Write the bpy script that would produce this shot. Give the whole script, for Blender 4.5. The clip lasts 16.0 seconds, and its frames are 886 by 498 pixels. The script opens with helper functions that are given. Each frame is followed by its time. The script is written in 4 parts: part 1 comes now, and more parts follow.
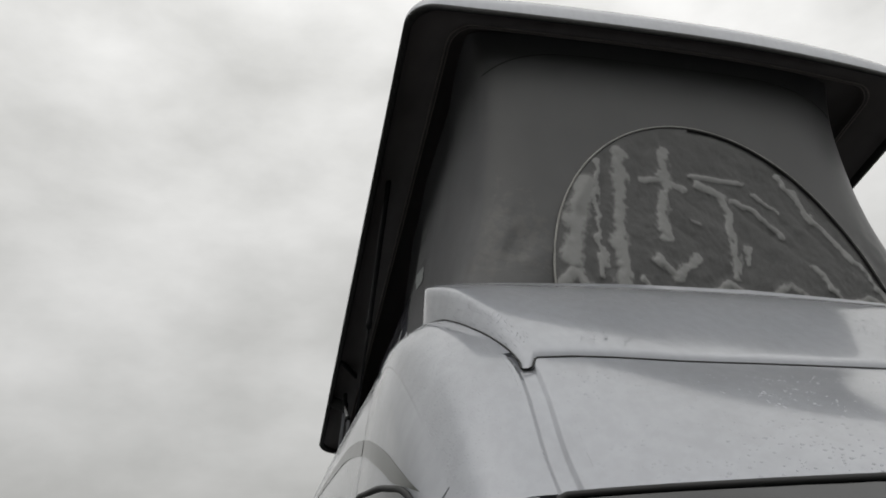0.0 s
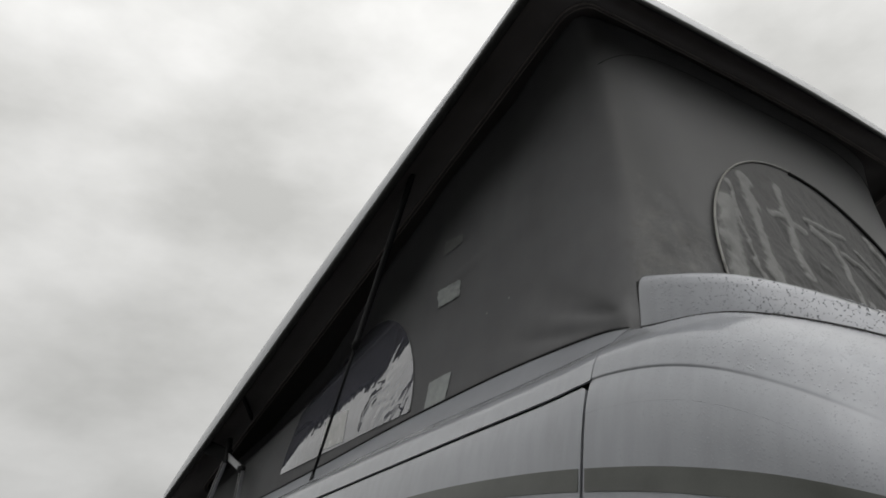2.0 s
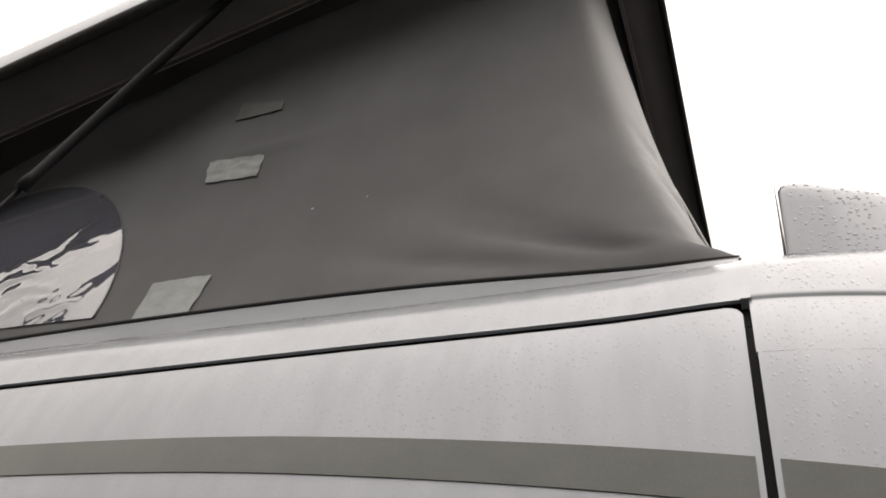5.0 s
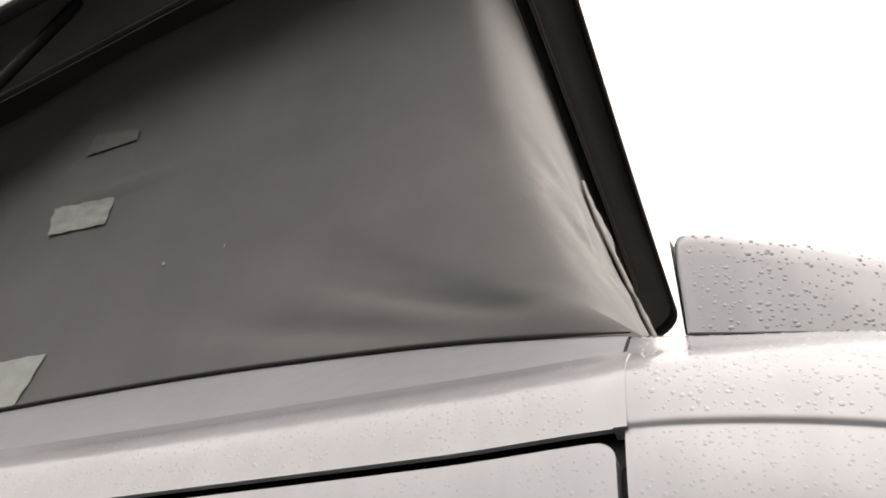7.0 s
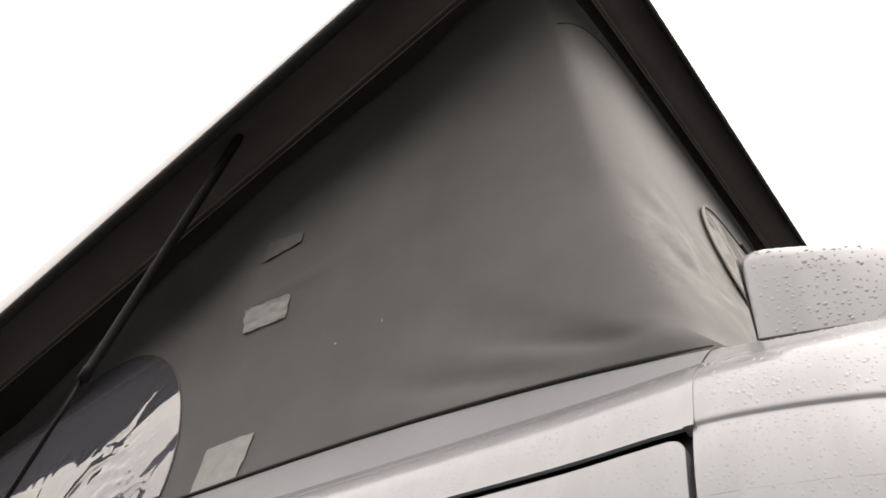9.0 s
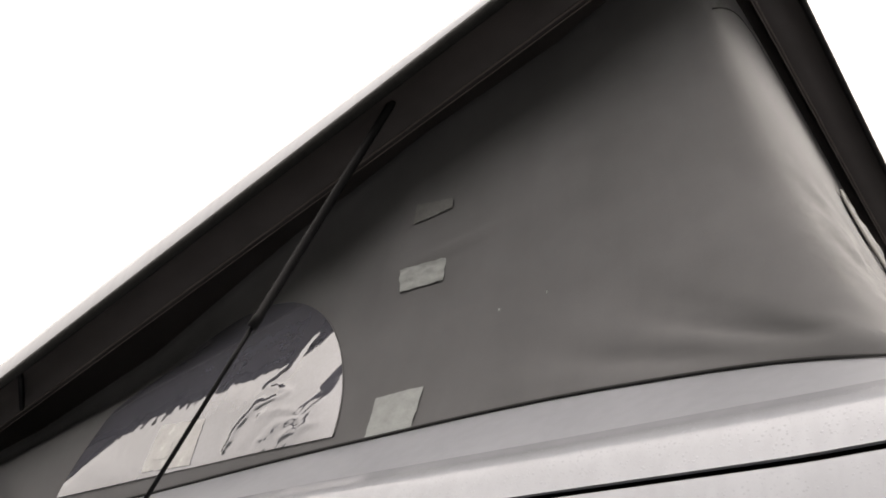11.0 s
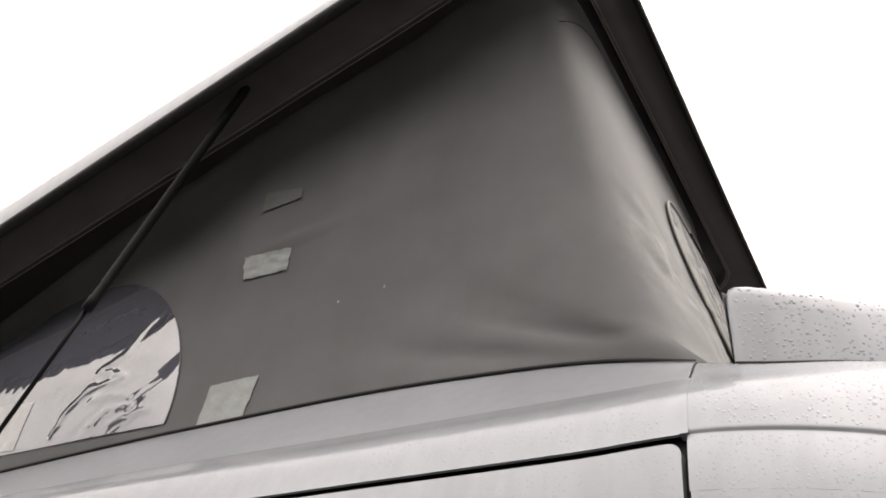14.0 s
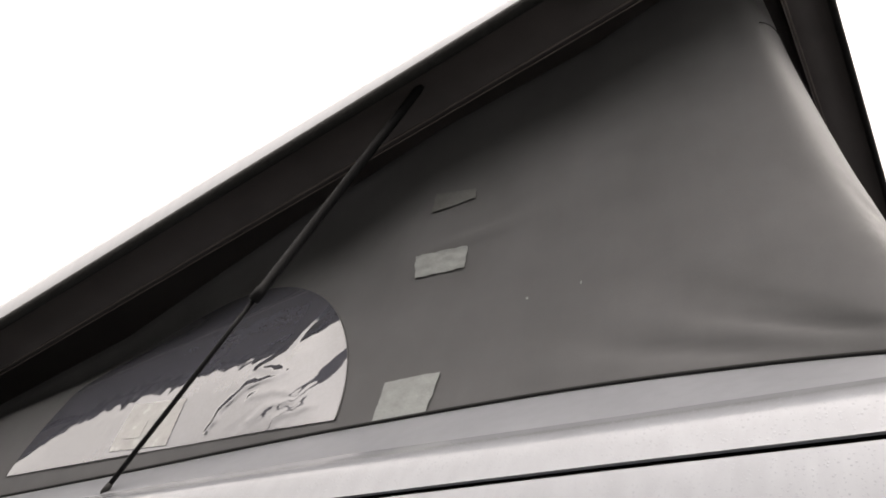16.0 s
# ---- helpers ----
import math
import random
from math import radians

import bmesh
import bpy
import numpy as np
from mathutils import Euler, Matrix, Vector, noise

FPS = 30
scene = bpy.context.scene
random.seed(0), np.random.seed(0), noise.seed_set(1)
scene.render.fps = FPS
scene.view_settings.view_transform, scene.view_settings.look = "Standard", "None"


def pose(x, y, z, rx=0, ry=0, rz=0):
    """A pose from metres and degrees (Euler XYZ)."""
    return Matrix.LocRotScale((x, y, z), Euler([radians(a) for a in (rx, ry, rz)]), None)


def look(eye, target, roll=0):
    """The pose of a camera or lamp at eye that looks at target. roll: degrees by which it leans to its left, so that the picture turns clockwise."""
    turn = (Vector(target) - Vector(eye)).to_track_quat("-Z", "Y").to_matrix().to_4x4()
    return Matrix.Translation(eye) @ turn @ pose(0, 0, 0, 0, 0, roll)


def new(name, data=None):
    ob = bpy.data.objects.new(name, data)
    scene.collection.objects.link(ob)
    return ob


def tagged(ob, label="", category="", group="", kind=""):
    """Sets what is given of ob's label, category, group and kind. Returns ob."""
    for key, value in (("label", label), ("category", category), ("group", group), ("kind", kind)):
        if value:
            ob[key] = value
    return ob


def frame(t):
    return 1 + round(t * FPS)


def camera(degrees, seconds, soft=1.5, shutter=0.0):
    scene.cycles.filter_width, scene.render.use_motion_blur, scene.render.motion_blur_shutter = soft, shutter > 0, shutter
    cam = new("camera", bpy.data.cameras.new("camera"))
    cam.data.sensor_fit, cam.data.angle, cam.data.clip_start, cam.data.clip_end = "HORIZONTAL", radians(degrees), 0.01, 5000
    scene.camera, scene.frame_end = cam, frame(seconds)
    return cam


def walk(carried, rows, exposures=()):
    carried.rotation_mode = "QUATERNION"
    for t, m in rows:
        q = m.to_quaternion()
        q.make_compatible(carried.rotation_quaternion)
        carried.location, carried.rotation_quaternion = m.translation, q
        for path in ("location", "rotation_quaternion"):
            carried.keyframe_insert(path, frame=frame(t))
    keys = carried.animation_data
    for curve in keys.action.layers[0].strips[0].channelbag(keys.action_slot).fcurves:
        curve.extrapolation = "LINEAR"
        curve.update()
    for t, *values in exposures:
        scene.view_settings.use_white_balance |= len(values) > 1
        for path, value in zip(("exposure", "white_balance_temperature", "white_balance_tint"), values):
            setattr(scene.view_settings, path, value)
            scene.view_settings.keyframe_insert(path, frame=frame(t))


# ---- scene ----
# ---- camera and its walk ----
cam = camera(56.99, 16.0, soft=1.75)
PATH = [
    (0, pose(1.8889, -1.2085, 1.5004, 112.151, 0.289, 77.746)),
    (0.5, pose(1.6902, -1.4834, 1.5074, 112.382, -0.618, 72.062)),
    (1, pose(1.5346, -1.7296, 1.5466, 113.403, -0.793, 64.234)),
    (1.5, pose(1.2461, -1.8057, 1.4997, 116.535, 0.413, 61.534)),
    (2, pose(1.0021, -1.8809, 1.4850, 118.342, -0.438, 57.506)),
    (2.5, pose(0.7584, -2.0210, 1.4881, 117.791, -0.688, 47.682)),
    (3, pose(0.5435, -1.9470, 1.4337, 123.320, -0.276, 42.301)),
    (3.5, pose(0.3728, -1.7826, 1.4667, 126.572, -1.203, 36.673)),
    (6, pose(-0.0852, -1.5223, 1.6819, 124.783, -6.043, 15.428)),
    (6.5, pose(-0.0462, -1.4810, 1.7581, 123.305, -3.334, 17.184)),
    (7, pose(0.0757, -1.4392, 1.7536, 124.711, -0.959, 21.308)),
    (7.5, pose(0.1615, -1.4287, 1.7360, 126.381, 0.460, 25.858)),
    (8, pose(0.1961, -1.4407, 1.7236, 127.755, 1.495, 31.968)),
    (8.5, pose(0.1846, -1.4832, 1.7078, 128.068, 0.513, 34.774)),
    (9, pose(0.1939, -1.5153, 1.6788, 127.950, -0.518, 36.735)),
    (9.5, pose(0.1184, -1.6516, 1.6916, 127.015, -2.012, 36.388)),
    (10, pose(-0.0350, -1.7609, 1.6633, 125.467, -4.615, 34.544)),
    (12.5, pose(0.3427, -1.7143, 1.6691, 121.543, -1.916, 41.911)),
    (13, pose(0.3104, -1.7151, 1.6633, 122.378, -3.741, 39.247)),
    (13.5, pose(0.2583, -1.7116, 1.6646, 122.894, -3.070, 33.209)),
    (14, pose(0.1761, -1.7345, 1.6679, 122.603, -1.924, 28.999)),
    (14.5, pose(0.0166, -1.7682, 1.6611, 123.002, -2.078, 25.322)),
    (15, pose(-0.1570, -1.7959, 1.6268, 124.866, -3.393, 22.232)),
    (15.5, pose(-0.1576, -1.7646, 1.6238, 127.016, -4.308, 24.802)),
    (16, pose(-0.0808, -1.7037, 1.5946, 127.417, -7.006, 31.560)),
]
EXPOSURES = [(0, -0.08, 6560, 10), (0.5, -0.14, 6600, 10), (1.0, -0.12, 6600, 10), (1.5, -0.20, 6600, 10), (2.0, -0.12, 6570, 10), (2.5, 0.10, 6550, 10),
             (3.0, 0.34, 6520, 10), (3.25, 0.14, 6450, 10), (3.5, -0.09, 6370, 9), (3.7, -0.06, 6370, 9), (5.6, 1.12, 7260, 16), (7.5, 1.08, 7260, 16), (8.5, 1.16, 7260, 16), (10, 1.15, 7220, 16),
             (12.3, 1.17, 7050, 16), (16, 1.17, 7080, 16)]
walk(cam, PATH, EXPOSURES)

# ---- world and sun: a bright overcast sky ----
world = bpy.data.worlds.new("overcast_sky")
scene.world = world
world.use_nodes = True
wn, wl = world.node_tree.nodes, world.node_tree.links
wn.clear()
w_out = wn.new("ShaderNodeOutputWorld")
w_bg = wn.new("ShaderNodeBackground")
sky = wn.new("ShaderNodeTexSky")
sky.sky_type = 'NISHITA'
sky.sun_disc = False
SUN_EL, SUN_AZ = radians(61), radians(137)
sky.sun_elevation, sky.sun_rotation = SUN_EL, SUN_AZ
sky_dim = wn.new("ShaderNodeVectorMath")
sky_dim.operation = 'SCALE'
sky_dim.inputs["Scale"].default_value = 0.10
w_tc = wn.new("ShaderNodeTexCoord")
w_map = wn.new("ShaderNodeMapping")
w_map.inputs["Scale"].default_value = (1.0, 1.0, 1.9)
cloud = wn.new("ShaderNodeTexNoise")
cloud.inputs["Scale"].default_value = 3.1
cloud.inputs["Detail"].default_value = 7.0
cloud.inputs["Roughness"].default_value = 0.52
cloud_col = wn.new("ShaderNodeValToRGB")
cloud_col.color_ramp.elements[0].position = 0.30
cloud_col.color_ramp.elements[0].color = (0.56, 0.56, 0.54, 1)
cloud_col.color_ramp.elements[1].position = 0.66
cloud_col.color_ramp.elements[1].color = (0.88, 0.88, 0.865, 1)
w_mix = wn.new("ShaderNodeMix")
w_mix.data_type = 'RGBA'
w_mix.inputs[0].default_value = 0.95
wl.new(w_tc.outputs["Generated"], w_map.inputs["Vector"])
wl.new(w_map.outputs["Vector"], cloud.inputs["Vector"])
wl.new(cloud.outputs[0], cloud_col.inputs[0])
wl.new(sky.outputs[0], sky_dim.inputs[0])
wl.new(sky_dim.outputs[0], w_mix.inputs[6])
wl.new(cloud_col.outputs[0], w_mix.inputs[7])
wl.new(w_mix.outputs[2], w_bg.inputs["Color"])
# an overcast sky is brightest overhead
w_sep = wn.new("ShaderNodeSeparateXYZ")
w_el = wn.new("ShaderNodeValToRGB")
for k, (at, v) in enumerate(((0.0, 0.22), (0.20, 0.335), (0.65, 0.50), (1.0, 0.76))):
    e = w_el.color_ramp.elements[k] if k < 2 else w_el.color_ramp.elements.new(at)
    e.position, e.color = at, (v, v, v, 1)
w_gain = wn.new("ShaderNodeMath")
w_gain.operation = 'MULTIPLY'
w_gain.inputs[1].default_value = 2.55
wl.new(w_tc.outputs["Generated"], w_sep.inputs[0])
wl.new(w_sep.outputs["Z"], w_el.inputs[0])
wl.new(w_el.outputs[0], w_gain.inputs[0])
wl.new(w_gain.outputs[0], w_bg.inputs["Strength"])
wl.new(w_bg.outputs[0], w_out.inputs["Surface"])
sun = new("sun", bpy.data.lights.new("sun", 'SUN'))
sun.data.energy, sun.data.angle, sun.data.color = 0.4, radians(50), (1.0, 0.97, 0.93)
sun.matrix_world = look((3.0, -3.2, 9), (0, 0, 1))


# ---- materials ----
def material(name, base, rough=0.5, metal=0.0, coat=0.0, coat_rough=0.05, ior=1.45,
             var=0.06, scale=12.0, fine=160.0, bump=0.0, bump_scale=400.0, rvar=0.08):
    """A principled surface with variation at two scales and a fine relief."""
    m = bpy.data.materials.new(name)
    m.use_nodes = True
    n, l = m.node_tree.nodes, m.node_tree.links
    p = n["Principled BSDF"]
    p.inputs["Roughness"].default_value, p.inputs["Metallic"].default_value = rough, metal
    p.inputs["Coat Weight"].default_value, p.inputs["Coat Roughness"].default_value = coat, coat_rough
    p.inputs["IOR"].default_value = ior
    tc = n.new("ShaderNodeTexCoord")
    big, small = n.new("ShaderNodeTexNoise"), n.new("ShaderNodeTexNoise")
    big.inputs["Scale"].default_value, small.inputs["Scale"].default_value = scale, fine
    big.inputs["Detail"].default_value, small.inputs["Detail"].default_value = 5, 3
    for t in (big, small):
        l.new(tc.outputs["Object"], t.inputs["Vector"])
    mix = n.new("ShaderNodeMath")
    mix.operation = 'MULTIPLY_ADD'
    mix.inputs[1].default_value = 0.35
    l.new(small.outputs[0], mix.inputs[0])
    l.new(big.outputs[0], mix.inputs[2])
    ramp = n.new("ShaderNodeMapRange")
    ramp.inputs["From Min"].default_value, ramp.inputs["From Max"].default_value = 0.35, 1.0
    ramp.inputs["To Min"].default_value, ramp.inputs["To Max"].default_value = 1 - 2 * var, 1 + 2 * var
    l.new(mix.outputs[0], ramp.inputs["Value"])
    col = n.new("ShaderNodeVectorMath")
    col.operation = 'SCALE'
    col.inputs[0].default_value = base
    l.new(ramp.outputs[0], col.inputs["Scale"])
    l.new(col.outputs[0], p.inputs["Base Color"])
    rr = n.new("ShaderNodeMapRange")
    rr.inputs["To Min"].default_value, rr.inputs["To Max"].default_value = max(rough - rvar, 0.0), min(rough + rvar, 1.0)
    l.new(big.outputs[0], rr.inputs["Value"])
    l.new(rr.outputs[0], p.inputs["Roughness"])
    if bump:
        bn, bt = n.new("ShaderNodeBump"), n.new("ShaderNodeTexNoise")
        bt.inputs["Scale"].default_value, bt.inputs["Detail"].default_value = bump_scale, 3
        bn.inputs["Strength"].default_value, bn.inputs["Distance"].default_value = bump, 0.002
        l.new(tc.outputs["Object"], bt.inputs["Vector"])
        l.new(bt.outputs[0], bn.inputs["Height"])
        l.new(bn.outputs[0], p.inputs["Normal"])
    return m


def streaks(m, amount, across, along, sharp=0.12):
    """Run marks of rain and dirt down a surface, as small changes of its own colour."""
    n, l = m.node_tree.nodes, m.node_tree.links
    p = n["Principled BSDF"]
    src = p.inputs["Base Color"].links[0].from_socket
    tc, mp, no, mr, sc = (n.new("ShaderNodeTexCoord"), n.new("ShaderNodeMapping"), n.new("ShaderNodeTexNoise"),
                          n.new("ShaderNodeMapRange"), n.new("ShaderNodeVectorMath"))
    mp.inputs["Scale"].default_value = (across, across, along)
    no.inputs["Scale"].default_value, no.inputs["Detail"].default_value = 1.0, 4
    mr.inputs["From Min"].default_value, mr.inputs["From Max"].default_value = 0.5 - sharp, 0.5 + sharp
    mr.inputs["To Min"].default_value, mr.inputs["To Max"].default_value = 1 - amount, 1 + amount
    sc.operation = 'SCALE'
    l.new(tc.outputs["Object"], mp.inputs["Vector"])
    l.new(mp.outputs[0], no.inputs["Vector"])
    l.new(no.outputs[0], mr.inputs["Value"])
    l.new(src, sc.inputs[0])
    l.new(mr.outputs[0], sc.inputs["Scale"])
    l.new(sc.outputs[0], p.inputs["Base Color"])


PAINT = material("silver_paint", (0.300, 0.312, 0.340), 0.48, 0.42, 1.0, 0.12, var=0.05, scale=5, fine=900, rvar=0.07)
streaks(PAINT, 0.035, 45, 2.5)
streaks(PAINT, 0.03, 14, 1.6, 0.2)
DULL = material("dulled_silver_paint", (0.300, 0.312, 0.340), 0.5, 0.42, 0.35, 0.34, var=0.06, scale=5, fine=900, rvar=0.07)
streaks(DULL, 0.03, 45, 2.5)
CANVAS = material("grey_tent_canvas", (0.129, 0.130, 0.134), 0.9, var=0.09, scale=6, fine=700, bump=0.35, bump_scale=900)
streaks(CANVAS, 0.016, 20, 2.4)
LINER = material("dark_roof_underside", (0.080, 0.071, 0.069), 0.42, var=0.12, scale=8, fine=300, bump=0.2, bump_scale=500)
RUBBER = material("black_rubber", (0.012, 0.012, 0.012), 0.6, var=0.1, bump=0.15)
SEAL = material("grainy_rubber", (0.016, 0.016, 0.015), 0.7, var=0.35, scale=60, fine=420, bump=1.0, bump_scale=330)
BLACK = material("black_plastic", (0.008, 0.008, 0.009), 0.6, ior=1.3, var=0.1)
STEEL = material("brushed_steel", (0.36, 0.36, 0.37), 0.38, 0.9, var=0.10)
TAPE = material("grey_cloth_tape", (0.283, 0.302, 0.298), 0.5, var=0.1, scale=40, fine=500, bump=0.5, bump_scale=180)
OLD_TAPE = material("weathered_tape", (0.150, 0.154, 0.152), 0.8, var=0.1, scale=40, bump=0.4, bump_scale=180)
STRIPE = material("grey_decal", (0.074, 0.078, 0.070), 0.4, 0.2, 0.5, 0.08, var=0.16, scale=9, fine=500)
GLASS = material("dark_glass", (0.012, 0.013, 0.014), 0.06, ior=1.6, var=0.1, rvar=0.02)
THREAD = material("pale_piping", (0.31, 0.305, 0.29), 0.6, var=0.1)
ASPHALT = material("asphalt", (0.06, 0.06, 0.06), 0.8, var=0.2, scale=1.5, fine=60, bump=0.6, bump_scale=120)
TYRE = material("tyre_rubber", (0.02, 0.02, 0.02), 0.8, var=0.1, bump=0.3)


# ---- mesh helpers ----
def mesh_of(name, verts, faces, mat, smooth=True):
    me = bpy.data.meshes.new(name)
    me.from_pydata([tuple(v) for v in verts], [], faces)
    me.update()
    me.materials.append(mat)
    if smooth:
        me.polygons.foreach_set("use_smooth", [True] * len(me.polygons))
    return me


def part_mesh(name, verts, faces, mat, parent=None, label="", smooth=True):
    ob = new(name, mesh_of(name, verts, faces, mat, smooth))
    ob.parent = parent
    return tagged(ob, label=label)


def part(name, bm, mat, parent=None, label="", smooth=True):
    bm.normal_update()
    me = bpy.data.meshes.new(name)
    bm.to_mesh(me)
    bm.free()
    me.materials.append(mat)
    if smooth:
        me.polygons.foreach_set("use_smooth", [True] * len(me.polygons))
    ob = new(name, me)
    ob.parent = parent
    return tagged(ob, label=label)


def empty(name, at=(0, 0, 0)):
    ob = new(name)
    ob.location = at
    return ob


def grid_faces(nu, nv, off=0, wrap=False):
    f = []
    for i in range(nu - 1):
        for j in range(nv - 1):
            a = off + i * nv + j
            f.append((a, a + nv, a + nv + 1, a + 1))
        if wrap:
            a = off + i * nv + nv - 1
            f.append((a, a + nv, off + (i + 1) * nv, off + i * nv))
    return f


def sheet(P, thick, flip=False):
    """Verts and faces of a grid of points P[nu, nv, 3], made thick on its back side."""
    P = np.asarray(P, float)
    nu, nv = P.shape[:2]
    du, dv = np.gradient(P, axis=0), np.gradient(P, axis=1)
    nrm = np.cross(du, dv)
    nrm /= np.linalg.norm(nrm, axis=2, keepdims=True) + 1e-12
    if flip:
        nrm = -nrm
    Q = P - nrm * thick
    verts = [*P.reshape(-1, 3), *Q.reshape(-1, 3)]
    top = grid_faces(nu, nv)
    n = nu * nv
    bot = [tuple(n + k for k in reversed(f)) for f in top]
    rim = []
    loop = [i * nv for i in range(nu)] + [(nu - 1) * nv + j for j in range(1, nv)] \
        + [i * nv + nv - 1 for i in range(nu - 2, -1, -1)] + [j for j in range(nv - 2, 0, -1)]
    r0 = len(verts)
    verts += [verts[a] for a in loop] + [verts[a + n] for a in loop]
    m = len(loop)
    for a in range(m):
        b = (a + 1) % m
        rim.append((r0 + a, r0 + m + a, r0 + m + b, r0 + b))
    faces = top + bot + rim
    if flip:
        faces = [tuple(reversed(f)) for f in faces]
    return verts, faces


def tube(points, r, seg=10, closed=False):
    """Verts and faces of a round bar along points; r a number or one per point."""
    pts = [Vector(p) for p in points]
    rs = r if hasattr(r, "__len__") else [r] * len(pts)
    verts, faces = [], []
    up = Vector((0, 0, 1))
    for i, p in enumerate(pts):
        d = (pts[min(i + 1, len(pts) - 1)] - pts[max(i - 1, 0)])
        if closed:
            d = pts[(i + 1) % len(pts)] - pts[i - 1]
        d.normalize()
        ref = up if abs(d.dot(up)) < 0.95 else Vector((0, 1, 0))
        a = d.cross(ref).normalized()
        b = a.cross(d)
        for k in range(seg):
            w = 2 * math.pi * k / seg
            verts.append(p + rs[i] * (math.cos(w) * a + math.sin(w) * b))
    n = len(pts)
    for i in range(n if closed else n - 1):
        for k in range(seg):
            a, b = i * seg + k, i * seg + (k + 1) % seg
            c, e = ((i + 1) % n) * seg + k, ((i + 1) % n) * seg + (k + 1) % seg
            faces.append((a, b, e, c))
    if not closed:
        faces.append(tuple(range(seg - 1, -1, -1)))
        faces.append(tuple((n - 1) * seg + k for k in range(seg)))
    return verts, faces


def hermite(knots, vals, t):
    """Smooth curve through vals at knots (Catmull-Rom on uneven knots); t an array."""
    k, v = np.asarray(knots, float), np.asarray(vals, float)
    t = np.clip(np.asarray(t, float), k[0], k[-1])
    m = np.zeros_like(v)
    h = np.diff(k)
    sl = np.diff(v, axis=0) / h.reshape((-1,) + (1,) * (v.ndim - 1))
    m[0], m[-1] = sl[0], sl[-1]
    for i in range(1, len(k) - 1):
        m[i] = (sl[i - 1] * h[i] + sl[i] * h[i - 1]) / (h[i] + h[i - 1])
    i = np.clip(np.searchsorted(k, t, side="right") - 1, 0, len(k) - 2)
    ex = (...,) + (None,) * (v.ndim - 1)
    u = ((t - k[i]) / h[i])[ex]
    hh = h[i][ex]
    return ((2 * u**3 - 3 * u**2 + 1) * v[i] + (u**3 - 2 * u**2 + u) * hh * m[i]
            + (-2 * u**3 + 3 * u**2) * v[i + 1] + (u**3 - u**2) * hh * m[i + 1])


# ---- the van's skin: sections along its length, sill to roof centre (right half) ----
def section(x, gap, rail, base, zc, side=((-.99, .42), (-1.02, 1.10), (-.99, 1.72))):
    mid = ((gap[0] + rail[0]) / 2 - 0.008, (gap[1] + rail[1]) / 2 + 0.010)
    yz = [*side, gap, mid, rail, base, (base[0] * 0.53, base[1] + (zc - base[1]) * 0.75), (0, zc)]
    return [(x, y, z) for y, z in yz]


STATIONS = [
    (-3.20, section(-3.20, (-.890, 1.945), (-.850, 2.015), (-.745, 2.110), 2.14)),
    (-2.40, section(-2.40, (-.905, 1.950), (-.862, 2.020), (-.748, 2.118), 2.15)),
    (-1.60, section(-1.60, (-.920, 1.952), (-.870, 2.031), (-.748, 2.138), 2.16)),
    (-0.90, section(-0.90, (-.932, 1.954), (-.872, 2.043), (-.748, 2.159), 2.18)),
    (-0.40, section(-0.40, (-.940, 1.954), (-.872, 2.042), (-.742, 2.161), 2.18)),
    (-0.12, section(-0.12, (-.944, 1.953), (-.878, 2.040), (-.766, 2.130), 2.15)),
    (0.04, section(0.04, (-.950, 1.952), (-.890, 2.034), (-.853, 2.062), 2.11)),
    (0.25, section(0.25, (-.955, 1.902), (-.890, 1.998), (-.838, 2.018), 2.05)),
    (0.50, [(.50, -1.0, .42), (.50, -1.02, 1.10), (.50, -.985, 1.60), (.50, -.945, 1.755), (.51, -.905, 1.815),
            (.515, -.845, 1.848), (.52, -.77, 1.865), (.545, -.40, 1.872), (.56, 0, 1.874)]),
    (0.72, [(.74, -1.0, .42), (.73, -1.02, 1.05), (.72, -.975, 1.46), (.70, -.930, 1.58), (.705, -.897, 1.622),
            (.715, -.850, 1.640), (.73, -.783, 1.648), (.90, -.40, 1.660), (.97, 0, 1.665)]),
    (1.20, [(1.25, -1.0, .42), (1.22, -1.01, .85), (1.16, -.97, 1.05), (1.15, -.93, 1.12), (1.17, -.90, 1.16),
            (1.20, -.84, 1.18), (1.25, -.76, 1.19), (1.45, -.40, 1.20), (1.52, 0, 1.20)]),
    (1.75, [(1.75, -.97, .42), (1.75, -.98, .70), (1.74, -.94, .86), (1.74, -.91, .91), (1.76, -.87, .94),
            (1.79, -.80, .96), (1.83, -.72, .97), (1.95, -.38, .99), (2.00, 0, 1.0)]),
    (1.95, [(1.90, -.93, .38), (1.92, -.93, .50), (1.92, -.90, .60), (1.92, -.87, .64), (1.94, -.83, .66),
            (1.97, -.76, .67), (2.00, -.69, .68), (2.08, -.36, .69), (2.12, 0, .69)]),
]
KX = np.array([s[0] for s in STATIONS])
KV = np.array([s[1] for s in STATIONS])


GIRTH = np.array([0, 0.68, 1.30, 1.53, 1.59, 1.65, 1.74, 2.10, 2.50])


